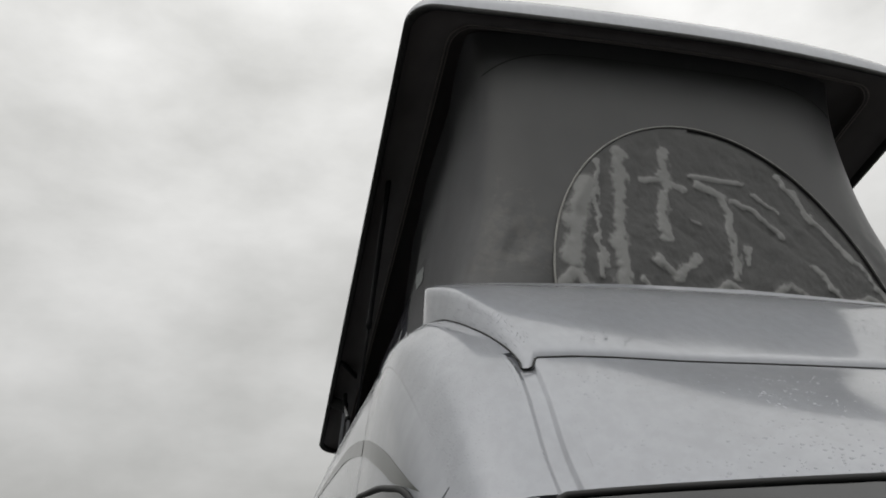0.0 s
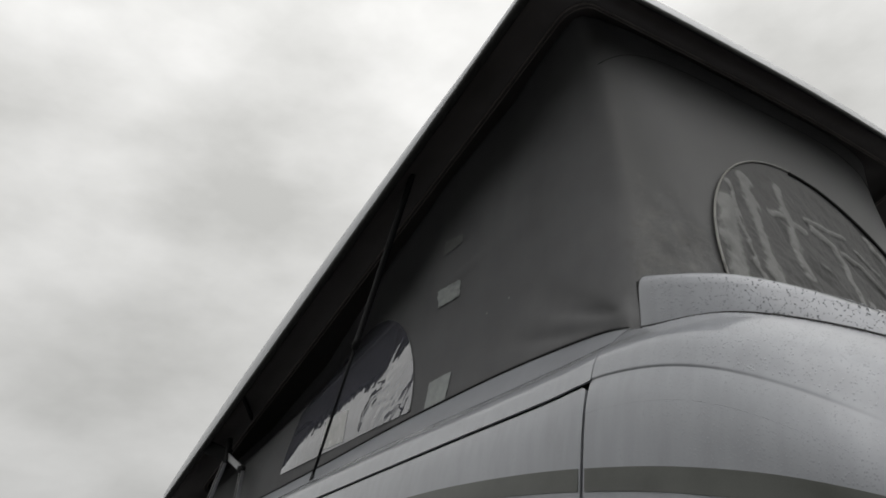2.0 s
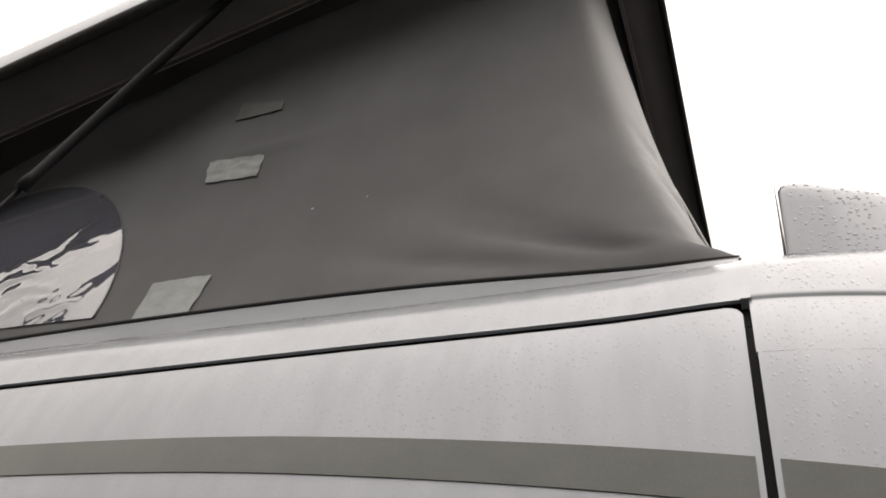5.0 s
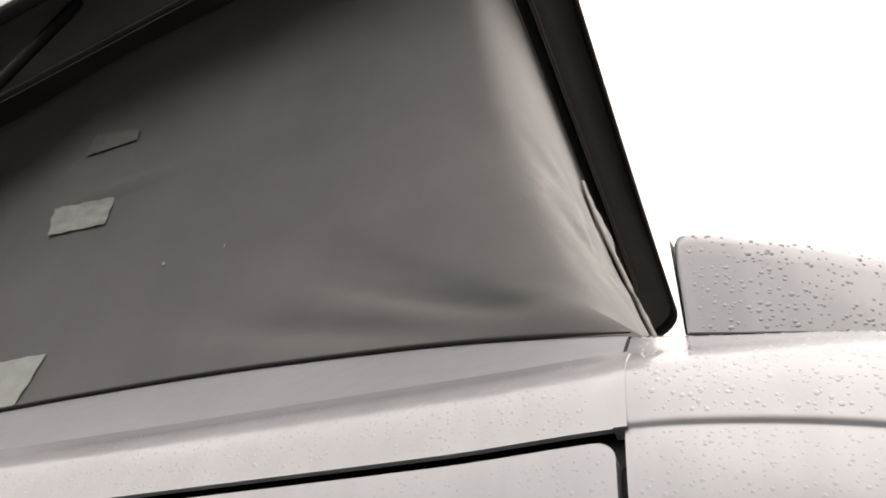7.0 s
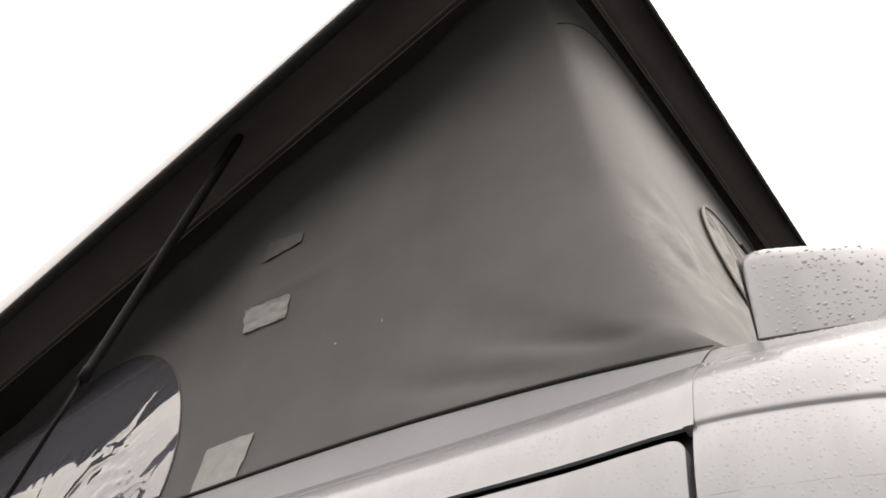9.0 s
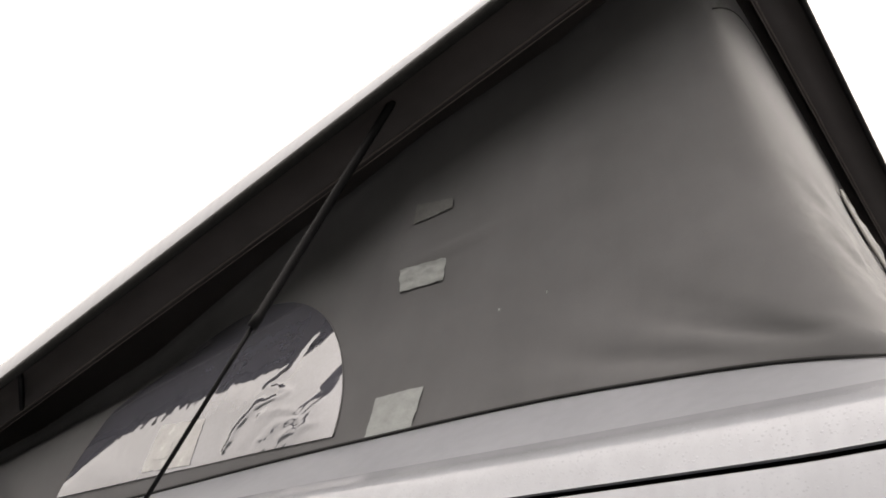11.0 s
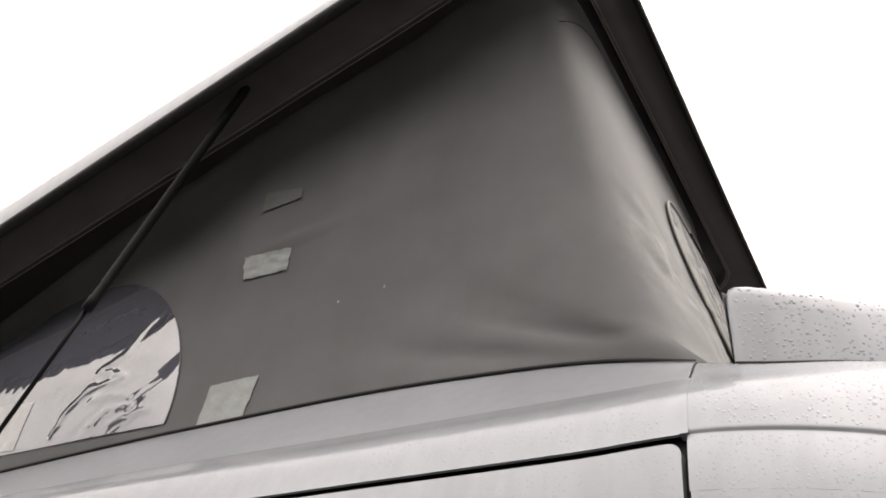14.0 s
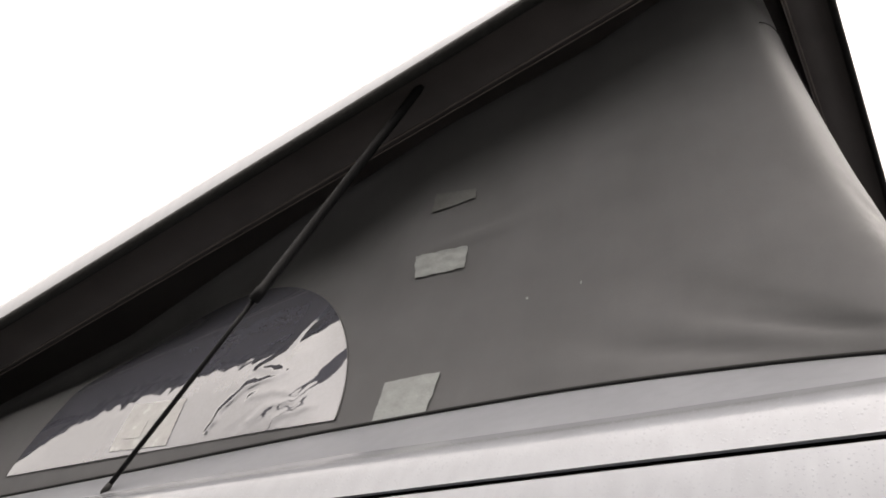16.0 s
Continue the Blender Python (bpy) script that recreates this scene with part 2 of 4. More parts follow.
def skin(xs, us, inset=0.0, left=False):
    """Points of the skin on the grid of lengthwise knots xs and girth values us (0 sill, 3 gutter, 6 roof edge, 8 centre)."""
    rows = hermite(KX, KV, np.asarray(xs, float))
    P = hermite(GIRTH, np.swapaxes(rows, 0, 1), np.interp(np.asarray(us, float), np.arange(9.0), GIRTH))
    P = np.swapaxes(P, 0, 1)
    if inset:
        n = np.cross(np.gradient(P, axis=0), np.gradient(P, axis=1))
        n /= np.linalg.norm(n, axis=2, keepdims=True) + 1e-12
        P = P + n * inset
    if left:
        P = P * np.array([1, -1, 1.0])
    return P


def skin_panel(name, x0, x1, u0, u1, mat, parent, inset=0.0, nx=0, nu=0, left=False, label="", thick=0.012, corner=0.0):
    nx = nx or max(4, int((x1 - x0) / 0.03))
    nu = nu or max(4, int((u1 - u0) * 6))
    P = skin(np.linspace(x0, x1, nx), np.linspace(u0, u1, nu), inset, left)
    if corner:
        xs = np.concatenate([np.linspace(x0, x1 - corner, nx), x1 - corner + corner * np.sin(np.linspace(0.2, math.pi / 2, 8))])
        cut = np.clip((xs - (x1 - corner)) / corner, 0, 1)
        P = np.array([skin([k - 0.001, k, k + 0.001], np.linspace(u0, u1 - 4.2 * corner * (1 - math.sqrt(max(0, 1 - c * c))), nu), inset, left)[1]
                      for k, c in zip(xs, cut)])
    v, f = sheet(P, thick, flip=left)
    return part_mesh(name, v, f, mat, parent, label)


van = tagged(empty("camper_van", (-0.6, 0, 0)), "silver camper van with raised pop-up roof, wet with rain", "van")
van.matrix_world = Matrix.Identity(4)
G = 0.0036
for left in (False, True):
    skin_panel("sliding_door", -1.42, -G, 0.1, 3 - 0.044, PAINT, van, left=left, corner=0.014, nu=90, thick=0.012, label="silver sliding door with drops of rain" if not left else "")
    skin_panel("rear_side_panel", -3.2, -1.43, 0.0, 2.97, PAINT, van, left=left)
    skin_panel("roof_rail", -3.2, -0.0015, 3.0, 5.06, PAINT, van, left=left, thick=0.004, label="silver roof gutter rail")
    skin_panel("roof_ledge", -3.2, -0.0015, 5.06, 6.0, DULL, van, left=left, nu=8, thick=0.004, label="silver ledge under the tent, dulled by a film of dirt" if not left else "")
    skin_panel("front_door", G, 0.66, 0.1, 2.72, PAINT, van, left=left, nu=80, thick=0.004)
    skin_panel("front_corner", 0.0015, 0.755, 3.12, 5.70, PAINT, van, left=left, nu=40)
    skin_panel("spoiler_base", 0.0015, 0.47, 5.70, 6.15, PAINT, van, left=left)
    xs, us = np.linspace(0.471, 0.755, 30), np.linspace(5.70, 6.15, 40)
    flat, deep = skin(xs, us, 0.0, left), skin(xs, us, -0.007, left)
    width = np.interp(us, np.arange(9.0), GIRTH)
    t = np.clip((width - 1.7205) / 0.046, 0, 1)
    press = np.clip(np.minimum(t / 0.30, (1 - t) / 0.16), 0, 1)
    press = (press * press * (3 - 2 * press))[None, :, None]
    v, f = sheet(flat + (deep - flat) * press, 0.010, flip=left)
    part_mesh("roof_channel", v, f, PAINT, van, "shallow pressed channel in the cab roof" if not left else "")
    skin_panel("seam_strip", -0.0045, 0.0045, 3.0, 5.0, PAINT, van, inset=0.0012, left=left, nx=4)
    xs, us = np.linspace(0.0025, 0.665, 60), np.concatenate([np.linspace(2.72, 2.96, 14), np.linspace(2.965, 3.12, 24)])
    flat, deep = skin(xs, us, 0.0, left), skin(xs, us, -0.0022, left)
    w = np.interp(us, np.arange(9.0), GIRTH) - 1.5295
    press = np.where(w < 0, np.clip(1 + w / 0.055, 0, 1) ** 1.5, np.exp(-(w / 0.0035) ** 2))[None, :, None] * np.clip((0.52 - xs) / 0.30, 0, 1)[:, None, None]
    v, f = sheet(flat + (deep - flat) * press, 0.004, flip=left)
    part_mesh("door_top_crease", v, f, PAINT, van, "soft pressed crease above the front door" if not left else "")
    skin_panel("door_seal", -1.43, 0.006, 2.90, 3.03, BLACK, van, inset=-0.012, left=left, thick=0.004, label="black rubber seal in the door gap" if not left else "")
    skin_panel("door_seal", -0.010, 0.010, 0.2, 2.97, BLACK, van, inset=-0.012, left=left, nx=4, thick=0.004)
    skin_panel("front_wing", 0.668, 1.95, 0.0, 2.99, PAINT, van, left=left)
    skin_panel("pillar_foot", 0.667, 0.755, 2.992, 3.118, PAINT, van, left=left)
    skin_panel("front_roof_panel", 0.04, 0.755, 6.15, 8.0, PAINT, van, left=left)
    skin_panel("fixed_roof", -3.2, 0.036, 6.0, 8.0, LINER, van, left=left)
    skin_panel("screen_pillar", 0.757, 1.22, 3.0, 5.40, PAINT, van, left=left)
    skin_panel("wing_top", 1.222, 1.95, 3.0, 5.0, PAINT, van, left=left)
    skin_panel("bonnet", 1.22, 1.95, 5.05, 8.0, PAINT, van, left=left)
    skin_panel("windscreen", 0.764, 1.20, 5.45, 8.0, GLASS, van, left=left, label="dark laminated windscreen")
    edge = [skin([k], [u], 0)[0, 0] * np.array([1, 1 if not left else -1, 1]) for k, u in
            [(0.758, u) for u in np.linspace(8, 5.95, 24)] + [(0.762, 5.8), (0.775, 5.62), (0.80, 5.5), (0.85, 5.42), (1.0, 5.42), (1.2, 5.42)]]
    v, f = tube(edge, 0.006, 8)
    part_mesh("windscreen_seal", v, f, RUBBER, van, "black rubber windscreen seal" if not left else "")
    skin_panel("inner_shell", -3.18, 1.93, 0.05, 7.9, BLACK, van, inset=-0.03, nx=80, nu=40, left=left)


# ---- raised roof ----
RA = math.atan(0.2917)
RO = Vector((-0.569, 0, 2.97))
R_ALONG, R_UP = Vector((math.cos(RA), 0, math.sin(RA))), Vector((-math.sin(RA), 0, math.cos(RA)))


def roof_pt(a, b, c):
    """A place on the raised roof: a forward along its slope, b to the left, c at right angles to it."""
    return RO + R_ALONG * a + Vector((0, 1, 0)) * (b + 0.036) + R_UP * c


def outline(a0, a1, hb, r0, r1, n=14):
    """A rounded rectangle, as (a, b, outward a, outward b), all round."""
    pts = []
    for ca, cb, r, s in ((a1, -hb, r1, -90), (a1, hb, r1, 0), (a0, hb, r0, 90), (a0, -hb, r0, 180)):
        oa, ob_ = ca - math.copysign(r, ca - (a0 + a1) / 2), cb - math.copysign(r, cb)
        for k in range(n):
            w = radians(s + 90 * k / (n - 1))
            pts.append((oa + r * math.cos(w), ob_ + r * math.sin(w)))
    res = []
    m = len(pts)
    for i, (a, b) in enumerate(pts):
        a2, b2 = pts[(i + 1) % m]
        d = max(2, int(math.hypot(a2 - a, b2 - b) / 0.08)) if math.hypot(a2 - a, b2 - b) > 0.1 else 1
        res += [(a + (a2 - a) * k / d, b + (b2 - b) * k / d) for k in range(d)]
    return res


A0, A1, HB = -2.685, 0.507, 0.912
OUT = outline(A0, A1, HB, 0.12, 0.085)
CA = (A0 + A1) / 2


def lip(a, b):
    """How far the rim lifts: up in the middle of the front, down towards the left side."""
    f = max(0.0, (a - (A1 - 0.5)) / 0.5)
    return 0.020 * f * (1 - (b / HB) ** 2) - 0.072 * max(0.0, b / HB) ** 2


def ring(dist, c, camber=False):
    """The rim's outline moved in by dist (about half of it at the front), at height c; camber: fuller in the middle of its length."""
    pts = []
    for a, b in OUT:
        sa = 1 - (dist - (0.45 * min(dist, 0.17) if a > CA else 0)) / ((A1 - A0) / 2)
        sb = 1 - dist / HB
        a2, b2 = CA + (a - CA) * sa, b * sb
        a2 += 0.006 * max(0.0, (a2 - (A1 - 0.4)) / 0.4) * (1 - (b2 / HB) ** 2)
        g = 0.75 + 0.75 * max(0.0, 1 - ((a2 + 1.35) / 1.5) ** 2) + 0.6 * max(0.0, (a2 - 0.2) / 0.3) * (1 - (b2 / HB) ** 4) if camber else 1.0
        pts.append(roof_pt(a2, b2, c * g + lip(a2, b2) * (1 if dist < 0.3 else 0.6)))
    return pts


def rings_mesh(rings, cap=False):
    verts = [p for r in rings for p in r]
    n = len(rings[0])
    faces = []
    for i in range(len(rings) - 1):
        for k in range(n):
            k2 = (k + 1) % n
            faces.append((i * n + k, i * n + k2, (i + 1) * n + k2, (i + 1) * n + k))
    if cap:
        faces.append(tuple((len(rings) - 1) * n + k for k in range(n)))
    return verts, faces


roof = tagged(empty("pop_up_roof"), "raised hinged pop-up roof shell, silver above and black below", "roof")
v, f = rings_mesh([ring(0.0, 0.013), ring(0.0, 0.026), ring(0.001, 0.042, True), ring(0.006, 0.056, True), ring(0.018, 0.070, True), ring(0.05, 0.084, True),
                   ring(0.12, 0.102, True), ring(0.30, 0.125, True), ring(0.55, 0.138, True), ring(0.80, 0.142, True)], cap=True)
part_mesh("outer_shell", v, f, PAINT, roof, "silver painted outer shell")
v, f = rings_mesh([ring(0.003, 0.0125), ring(-0.003, 0.010), ring(-0.004, 0.002), ring(0.0, -0.006), ring(0.006, -0.009), ring(0.014, -0.009), ring(0.020, -0.004), ring(0.021, 0.012)])
part_mesh("edge_seal", v, f, SEAL, roof, "grainy black rubber edge strip")
v, f = rings_mesh([ring(0.010, 0.010), ring(0.019, 0.010), ring(0.024, 0.016), ring(0.055, 0.028), ring(0.145, 0.046), ring(0.150, 0.040),
                   ring(0.160, 0.040), ring(0.166, 0.055), ring(0.170, 0.080), ring(0.40, 0.080), ring(0.80, 0.080)], cap=True)
part_mesh("underside", v, [tuple(reversed(q)) for q in f], LINER, roof, "black moulded underside")
RAIL = material("bronze_rail", (0.23, 0.205, 0.19), 0.35, 0.6, var=0.1)
for d, c, r in ((0.150, 0.0405, 0.0026), (0.162, 0.0385, 0.0018)):
    v, f = tube(ring(d, c), r, 8, closed=True)
    part_mesh("tent_rail", v, f, RAIL, roof, "thin bronze-coloured tent rail")

# ---- tent ----
FOLD_Z = [2.060, 2.130, 2.225, 2.350, 2.487, 2.626, 2.768, 2.967, 3.150]
FOLD_X = [.030, -.030, -.075, -.118, -.152, -.180, -.202, -.222, -.232]
FOLD_Y = [-.835, -.775, -.736, -.700, -.664, -.642, -.632, -.630, -.655]


def fold(z):
    return hermite(FOLD_Z, np.array(list(zip(FOLD_X, FOLD_Y))), z)


def base_line(x):
    return hermite(KX, KV[:, 6, 1:], x)


def rail_z(x):
    return 3.025 + (x + 0.589) * 0.2917


def rail_y(x):
    return -0.700 + 0.03 * (x + 0.589)


X_REAR = -3.0


def crease(x, z):
    """Soft folds that run out of the front foot of the tent, and small dents."""
    dx, dz = x - 0.0, z - 2.08
    r = np.sqrt(dx**2 + dz**2)
    an = np.arctan2(dz, -dx)
    env = np.clip((r - 0.06) / 0.12, 0, 1) * np.exp(-(np.clip(r - 0.28, 0, None) / 0.30) ** 2)
    d = 0.004 * np.exp(-((an - 0.34) / 0.06) ** 2) - 0.004 * np.exp(-((an - 0.20) / 0.06) ** 2) + 0.006 * np.exp(-((an - 0.58) / 0.10) ** 2)
    low = 0.0022 * np.sin(x * 19 + 7 * z) * np.exp(-((z - 2.22) / 0.05) ** 2) * np.clip((-0.1 - x) / 0.2, 0, 1) * np.clip((x + 0.8) / 0.2, 0, 1)
    ruck = 0.006 * np.exp(-((x + 0.78) / 0.10) ** 2 - ((z - 2.562 - 0.12 * (x + 0.78)) / 0.010) ** 2)
    pleat = 0.0
    for x0, z0, slope, xa, xb, h in ((-0.104, 2.172, 0.41, -0.42, -0.07, 0.008), (-0.284, 2.190, 0.23, -0.56, -0.12, 0.005), (-0.20, 2.235, 0.55, -0.36, -0.12, 0.004)):
        off = z - (z0 - slope * (x - x0))
        pleat = pleat + 0.8 * h * np.exp(-(off / 0.010) ** 2) * np.clip((x - xa) / 0.14, 0, 1) * np.clip((xb - x) / 0.05, 0, 1)
    return d * env + low - ruck + pleat


def side_y(x, z):
    bl = base_line(x)
    v = np.clip((z - bl[..., 1]) / (rail_z(x) - bl[..., 1] + 1e-6), 0, 1)
    size = np.clip((rail_z(x) - bl[..., 1]) / 0.8, 0, 1)
    q = np.clip((-0.92 - x) / 0.25, 0, 1)
    bow = (1 - q) * 0.032 * np.sin(np.pi * v**0.8) + q * 0.064 * np.sin(np.pi * v**1.45)
    lean = np.clip((v - 0.46 - 0.04 * q) / (0.54 - 0.04 * q), 0, 1)
    lean = lean * lean * (3 - 2 * lean) * (0.048 + 0.022 * q + 0.085 * np.clip((-1.25 - x) / 0.7, 0, 1)) * np.clip((-0.2 - x) / 0.35, 0, 1)
    return bl[..., 0] + (rail_y(x) - bl[..., 0]) * v + size * bow + np.minimum(1, 2.2 * size) * lean + 0.003


def side_grid(ns=150, nv=60):
    s = np.linspace(0, 1, ns)[:, None] ** 0.75
    v = np.linspace(0, 1, nv)[None, :]
    fz = FOLD_Z[0] + (FOLD_Z[-1] - FOLD_Z[0]) * v
    fxy = fold(fz[0])
    xf, yf = fxy[None, :, 0], fxy[None, :, 1]
    x = X_REAR + (xf - X_REAR) * s
    bz = base_line(x)[..., 1]
    z = bz + (rail_z(x) + 0.028 - bz) * v
    foot = np.clip(v / 0.13, 0, 1)
    w = np.clip((s - 0.80) / 0.20, 0, 1) ** 2 * foot
    z = z + (fz - z) * w
    y = side_y(x, z)
    w2 = np.clip((s - 0.84) / 0.16, 0, 1) ** 3 * foot
    y = y + (yf - y) * w2 + crease(x, z) * np.clip((z - bz) / 0.045, 0, 1)
    return np.stack([x, y, z], -1)


tent = tagged(empty("roof_tent"), "grey canvas tent of the pop-up roof, taut, with taped repairs", "tent")
XC_Z = [2.06, 2.26, 2.55, 2.83, 3.00, 3.20]
XC_X = [.03, -.020, -.095, -.152, -.184, -.216]


def front_x(y, z):
    fxy = fold(z)
    b = np.abs(y) / np.abs(fxy[..., 1])
    xc = hermite(XC_Z, np.array(XC_X), z)
    return xc + (fxy[..., 0] - xc) * np.clip(b, 0, 1.02) ** 8


def front_grid(nb=150, nv=60):
    b = np.linspace(-1, 1, nb)[:, None]
    z = np.linspace(FOLD_Z[0], FOLD_Z[-1], nv)[None, :] + 0 * b
    y = b * np.abs(fold(z)[..., 1]) * (1 + 0.03 * (b > 0) * b)
    x = front_x(y, z)
    lift = 0.015 * (1 - b**2) * np.clip((z - 2.9) / 0.24, 0, 1)
    wr = np.array([[noise.noise(Vector((p * 16 + 5 * r, r * 9 - 4 * p, 2.2))) + 0.5 * noise.noise(Vector((p * 40, r * 26, 6.1))) for p, r in zip(py, pz)]
                   for py, pz in zip(y, z)])
    near = np.exp(-((np.abs(y) - 0.57) / 0.085) ** 2 - ((z - 2.30) / 0.19) ** 2)
    x = x + 0.011 * wr * near
    return np.stack([x, y, z + lift], -1)


# front painted darker as shade, plus a rain-wet gloss, spotted by the corner
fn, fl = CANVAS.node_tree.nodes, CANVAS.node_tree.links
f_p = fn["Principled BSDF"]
f_at, f_tc, f_no, f_d, f_r, f_m, f_shade = (fn.new("ShaderNodeAttribute"), fn.new("ShaderNodeTexCoord"), fn.new("ShaderNodeTexNoise"), fn.new("ShaderNodeVectorMath"),
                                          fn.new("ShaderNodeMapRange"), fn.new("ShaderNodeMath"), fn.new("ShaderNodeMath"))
# this attribute drives the painted shade as well as the gloss
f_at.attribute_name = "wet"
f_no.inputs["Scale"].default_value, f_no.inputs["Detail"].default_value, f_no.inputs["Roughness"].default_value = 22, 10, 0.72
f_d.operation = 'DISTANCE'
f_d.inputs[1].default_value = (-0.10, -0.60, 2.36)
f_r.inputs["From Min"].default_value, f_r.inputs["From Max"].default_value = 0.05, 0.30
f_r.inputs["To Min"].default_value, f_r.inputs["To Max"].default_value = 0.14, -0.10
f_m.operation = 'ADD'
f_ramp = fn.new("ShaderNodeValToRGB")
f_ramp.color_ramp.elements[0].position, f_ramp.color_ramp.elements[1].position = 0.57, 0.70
# scales the base colour down for the painted shade
f_shade.operation = 'MULTIPLY_ADD'
f_shade.inputs[1].default_value, f_shade.inputs[2].default_value = -0.58, 1.0
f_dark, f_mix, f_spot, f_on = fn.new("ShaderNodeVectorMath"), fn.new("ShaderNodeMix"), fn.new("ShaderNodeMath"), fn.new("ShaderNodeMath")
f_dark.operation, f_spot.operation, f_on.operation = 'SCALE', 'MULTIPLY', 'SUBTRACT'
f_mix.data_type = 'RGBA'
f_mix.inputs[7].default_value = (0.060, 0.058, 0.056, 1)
fl.new(f_at.outputs["Fac"], f_shade.inputs[0])
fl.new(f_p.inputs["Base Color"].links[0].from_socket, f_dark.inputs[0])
fl.new(f_shade.outputs[0], f_dark.inputs["Scale"])
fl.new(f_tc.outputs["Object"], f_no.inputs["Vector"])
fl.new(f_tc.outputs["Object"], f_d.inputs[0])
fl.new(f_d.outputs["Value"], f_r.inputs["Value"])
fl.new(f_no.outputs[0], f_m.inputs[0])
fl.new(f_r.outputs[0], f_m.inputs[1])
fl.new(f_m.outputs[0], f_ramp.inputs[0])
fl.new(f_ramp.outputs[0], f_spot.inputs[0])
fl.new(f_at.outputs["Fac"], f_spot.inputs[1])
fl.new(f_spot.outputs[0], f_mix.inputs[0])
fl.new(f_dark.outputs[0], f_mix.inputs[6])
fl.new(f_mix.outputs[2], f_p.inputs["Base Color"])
f_coat, f_rel = fn.new("ShaderNodeMath"), fn.new("ShaderNodeBump")
f_coat.operation = 'MULTIPLY_ADD'
f_coat.inputs[1].default_value = 0.25
f_base = fn.new("ShaderNodeMath")
f_base.operation = 'MULTIPLY'
f_base.inputs[1].default_value = 0.75
fl.new(f_at.outputs["Fac"], f_base.inputs[0])
fl.new(f_spot.outputs[0], f_coat.inputs[0])
fl.new(f_base.outputs[0], f_coat.inputs[2])
f_rel.inputs["Strength"].default_value, f_rel.inputs["Distance"].default_value = 0.6, 0.003
fl.new(f_spot.outputs[0], f_rel.inputs["Height"])
fl.new(f_p.inputs["Normal"].links[0].from_socket, f_rel.inputs["Normal"])
fl.new(f_rel.outputs[0], f_p.inputs["Normal"])
f_sheen = fn.new("ShaderNodeMath")
f_sheen.operation = 'MULTIPLY'
f_sheen.inputs[1].default_value = 0.24
fl.new(f_at.outputs["Fac"], f_sheen.inputs[0])
fl.new(f_sheen.outputs[0], f_p.inputs["Sheen Weight"])
f_p.inputs["Sheen Roughness"].default_value = 0.35
fl.new(f_coat.outputs[0], f_p.inputs["Coat Weight"])
f_p.inputs["Coat Roughness"].default_value = 0.40
SG, FG = side_grid(), front_grid()
FG[0], FG[-1] = SG[-1], SG[-1] * np.array([1, -1, 1.0])
CLOTH = np.concatenate([SG, FG[1:-1], (SG * np.array([1, -1, 1.0]))[::-1]])
n_side, n_front = len(SG), len(FG)
for _ in range(4):
    for c in (n_side - 1, n_side + n_front - 2):
        for k in [*range(c - 5, c + 6)]:
            w = 0.5 * (1 - abs(k - c) / 6)
            CLOTH[k] = CLOTH[k] * (1 - w) + (CLOTH[k - 1] + CLOTH[k + 1]) * 0.5 * w
v, f = sheet(CLOTH, 0.003)
canvas = part_mesh("canvas_wall", v, f, CANVAS, tent, "grey canvas wall, taut, with soft folds, wet gloss and shade painted on its front")
# painted shade and wet gloss: none along the sides, full past the corner folds
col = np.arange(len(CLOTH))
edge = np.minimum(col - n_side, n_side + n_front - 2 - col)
gloss_shade = np.clip((edge + 2) / 5.0, 0, 1)
gloss_shade = gloss_shade * gloss_shade * (3 - 2 * gloss_shade)
wet = np.repeat(gloss_shade, CLOTH.shape[1])
wet_shade_all = np.zeros(len(canvas.data.vertices), np.float32)
wet_shade_all[:2 * len(wet)] = np.concatenate([wet, wet])
canvas.data.attributes.new("wet", 'FLOAT', 'POINT').data.foreach_set("value", wet_shade_all)

end = np.stack([np.stack([CLOTH[0, :, 0] + 0.004, CLOTH[0, :, 1] * q, CLOTH[0, :, 2]], -1) for q in np.linspace(1, -1, 24)])
v, f = sheet(end, 0.003)
part_mesh("rear_wall", v, f, CANVAS, tent, "grey canvas end wall")

ground = tagged(new("ground", mesh_of("ground", [(-3000, -3000, 0), (3000, -3000, 0), (3000, 3000, 0), (-3000, 3000, 0)], [(0, 1, 2, 3)], ASPHALT)),
                "dark wet asphalt ground", "ground", kind="structure")


# ---- spoiler over the cab ----
def spoiler_h(k):
    return 0.006 + 0.096 * np.clip((0.520 - k) / 0.472, 0, 1) ** 0.8


def shoulder(k, u):
    """The spoiler's side is upright at its back and leans into a broad shoulder towards its front."""
    wide = 1 + 4.5 * min(1.0, max(0.0, (k - 0.10) / 0.36))
    return float(np.interp(u, [6.0, 6.06, 6.6, 8.0], [6.0, 6.0 + 0.06 * wide, 6.6, 8.0]))


def foot_back(u):
    """How far the spoiler's front foot stands back: least where it dips into the roof channel."""
    return 0.026 * min(1.0, max(0.0, (u - 6.05) / 0.05)) - 0.004


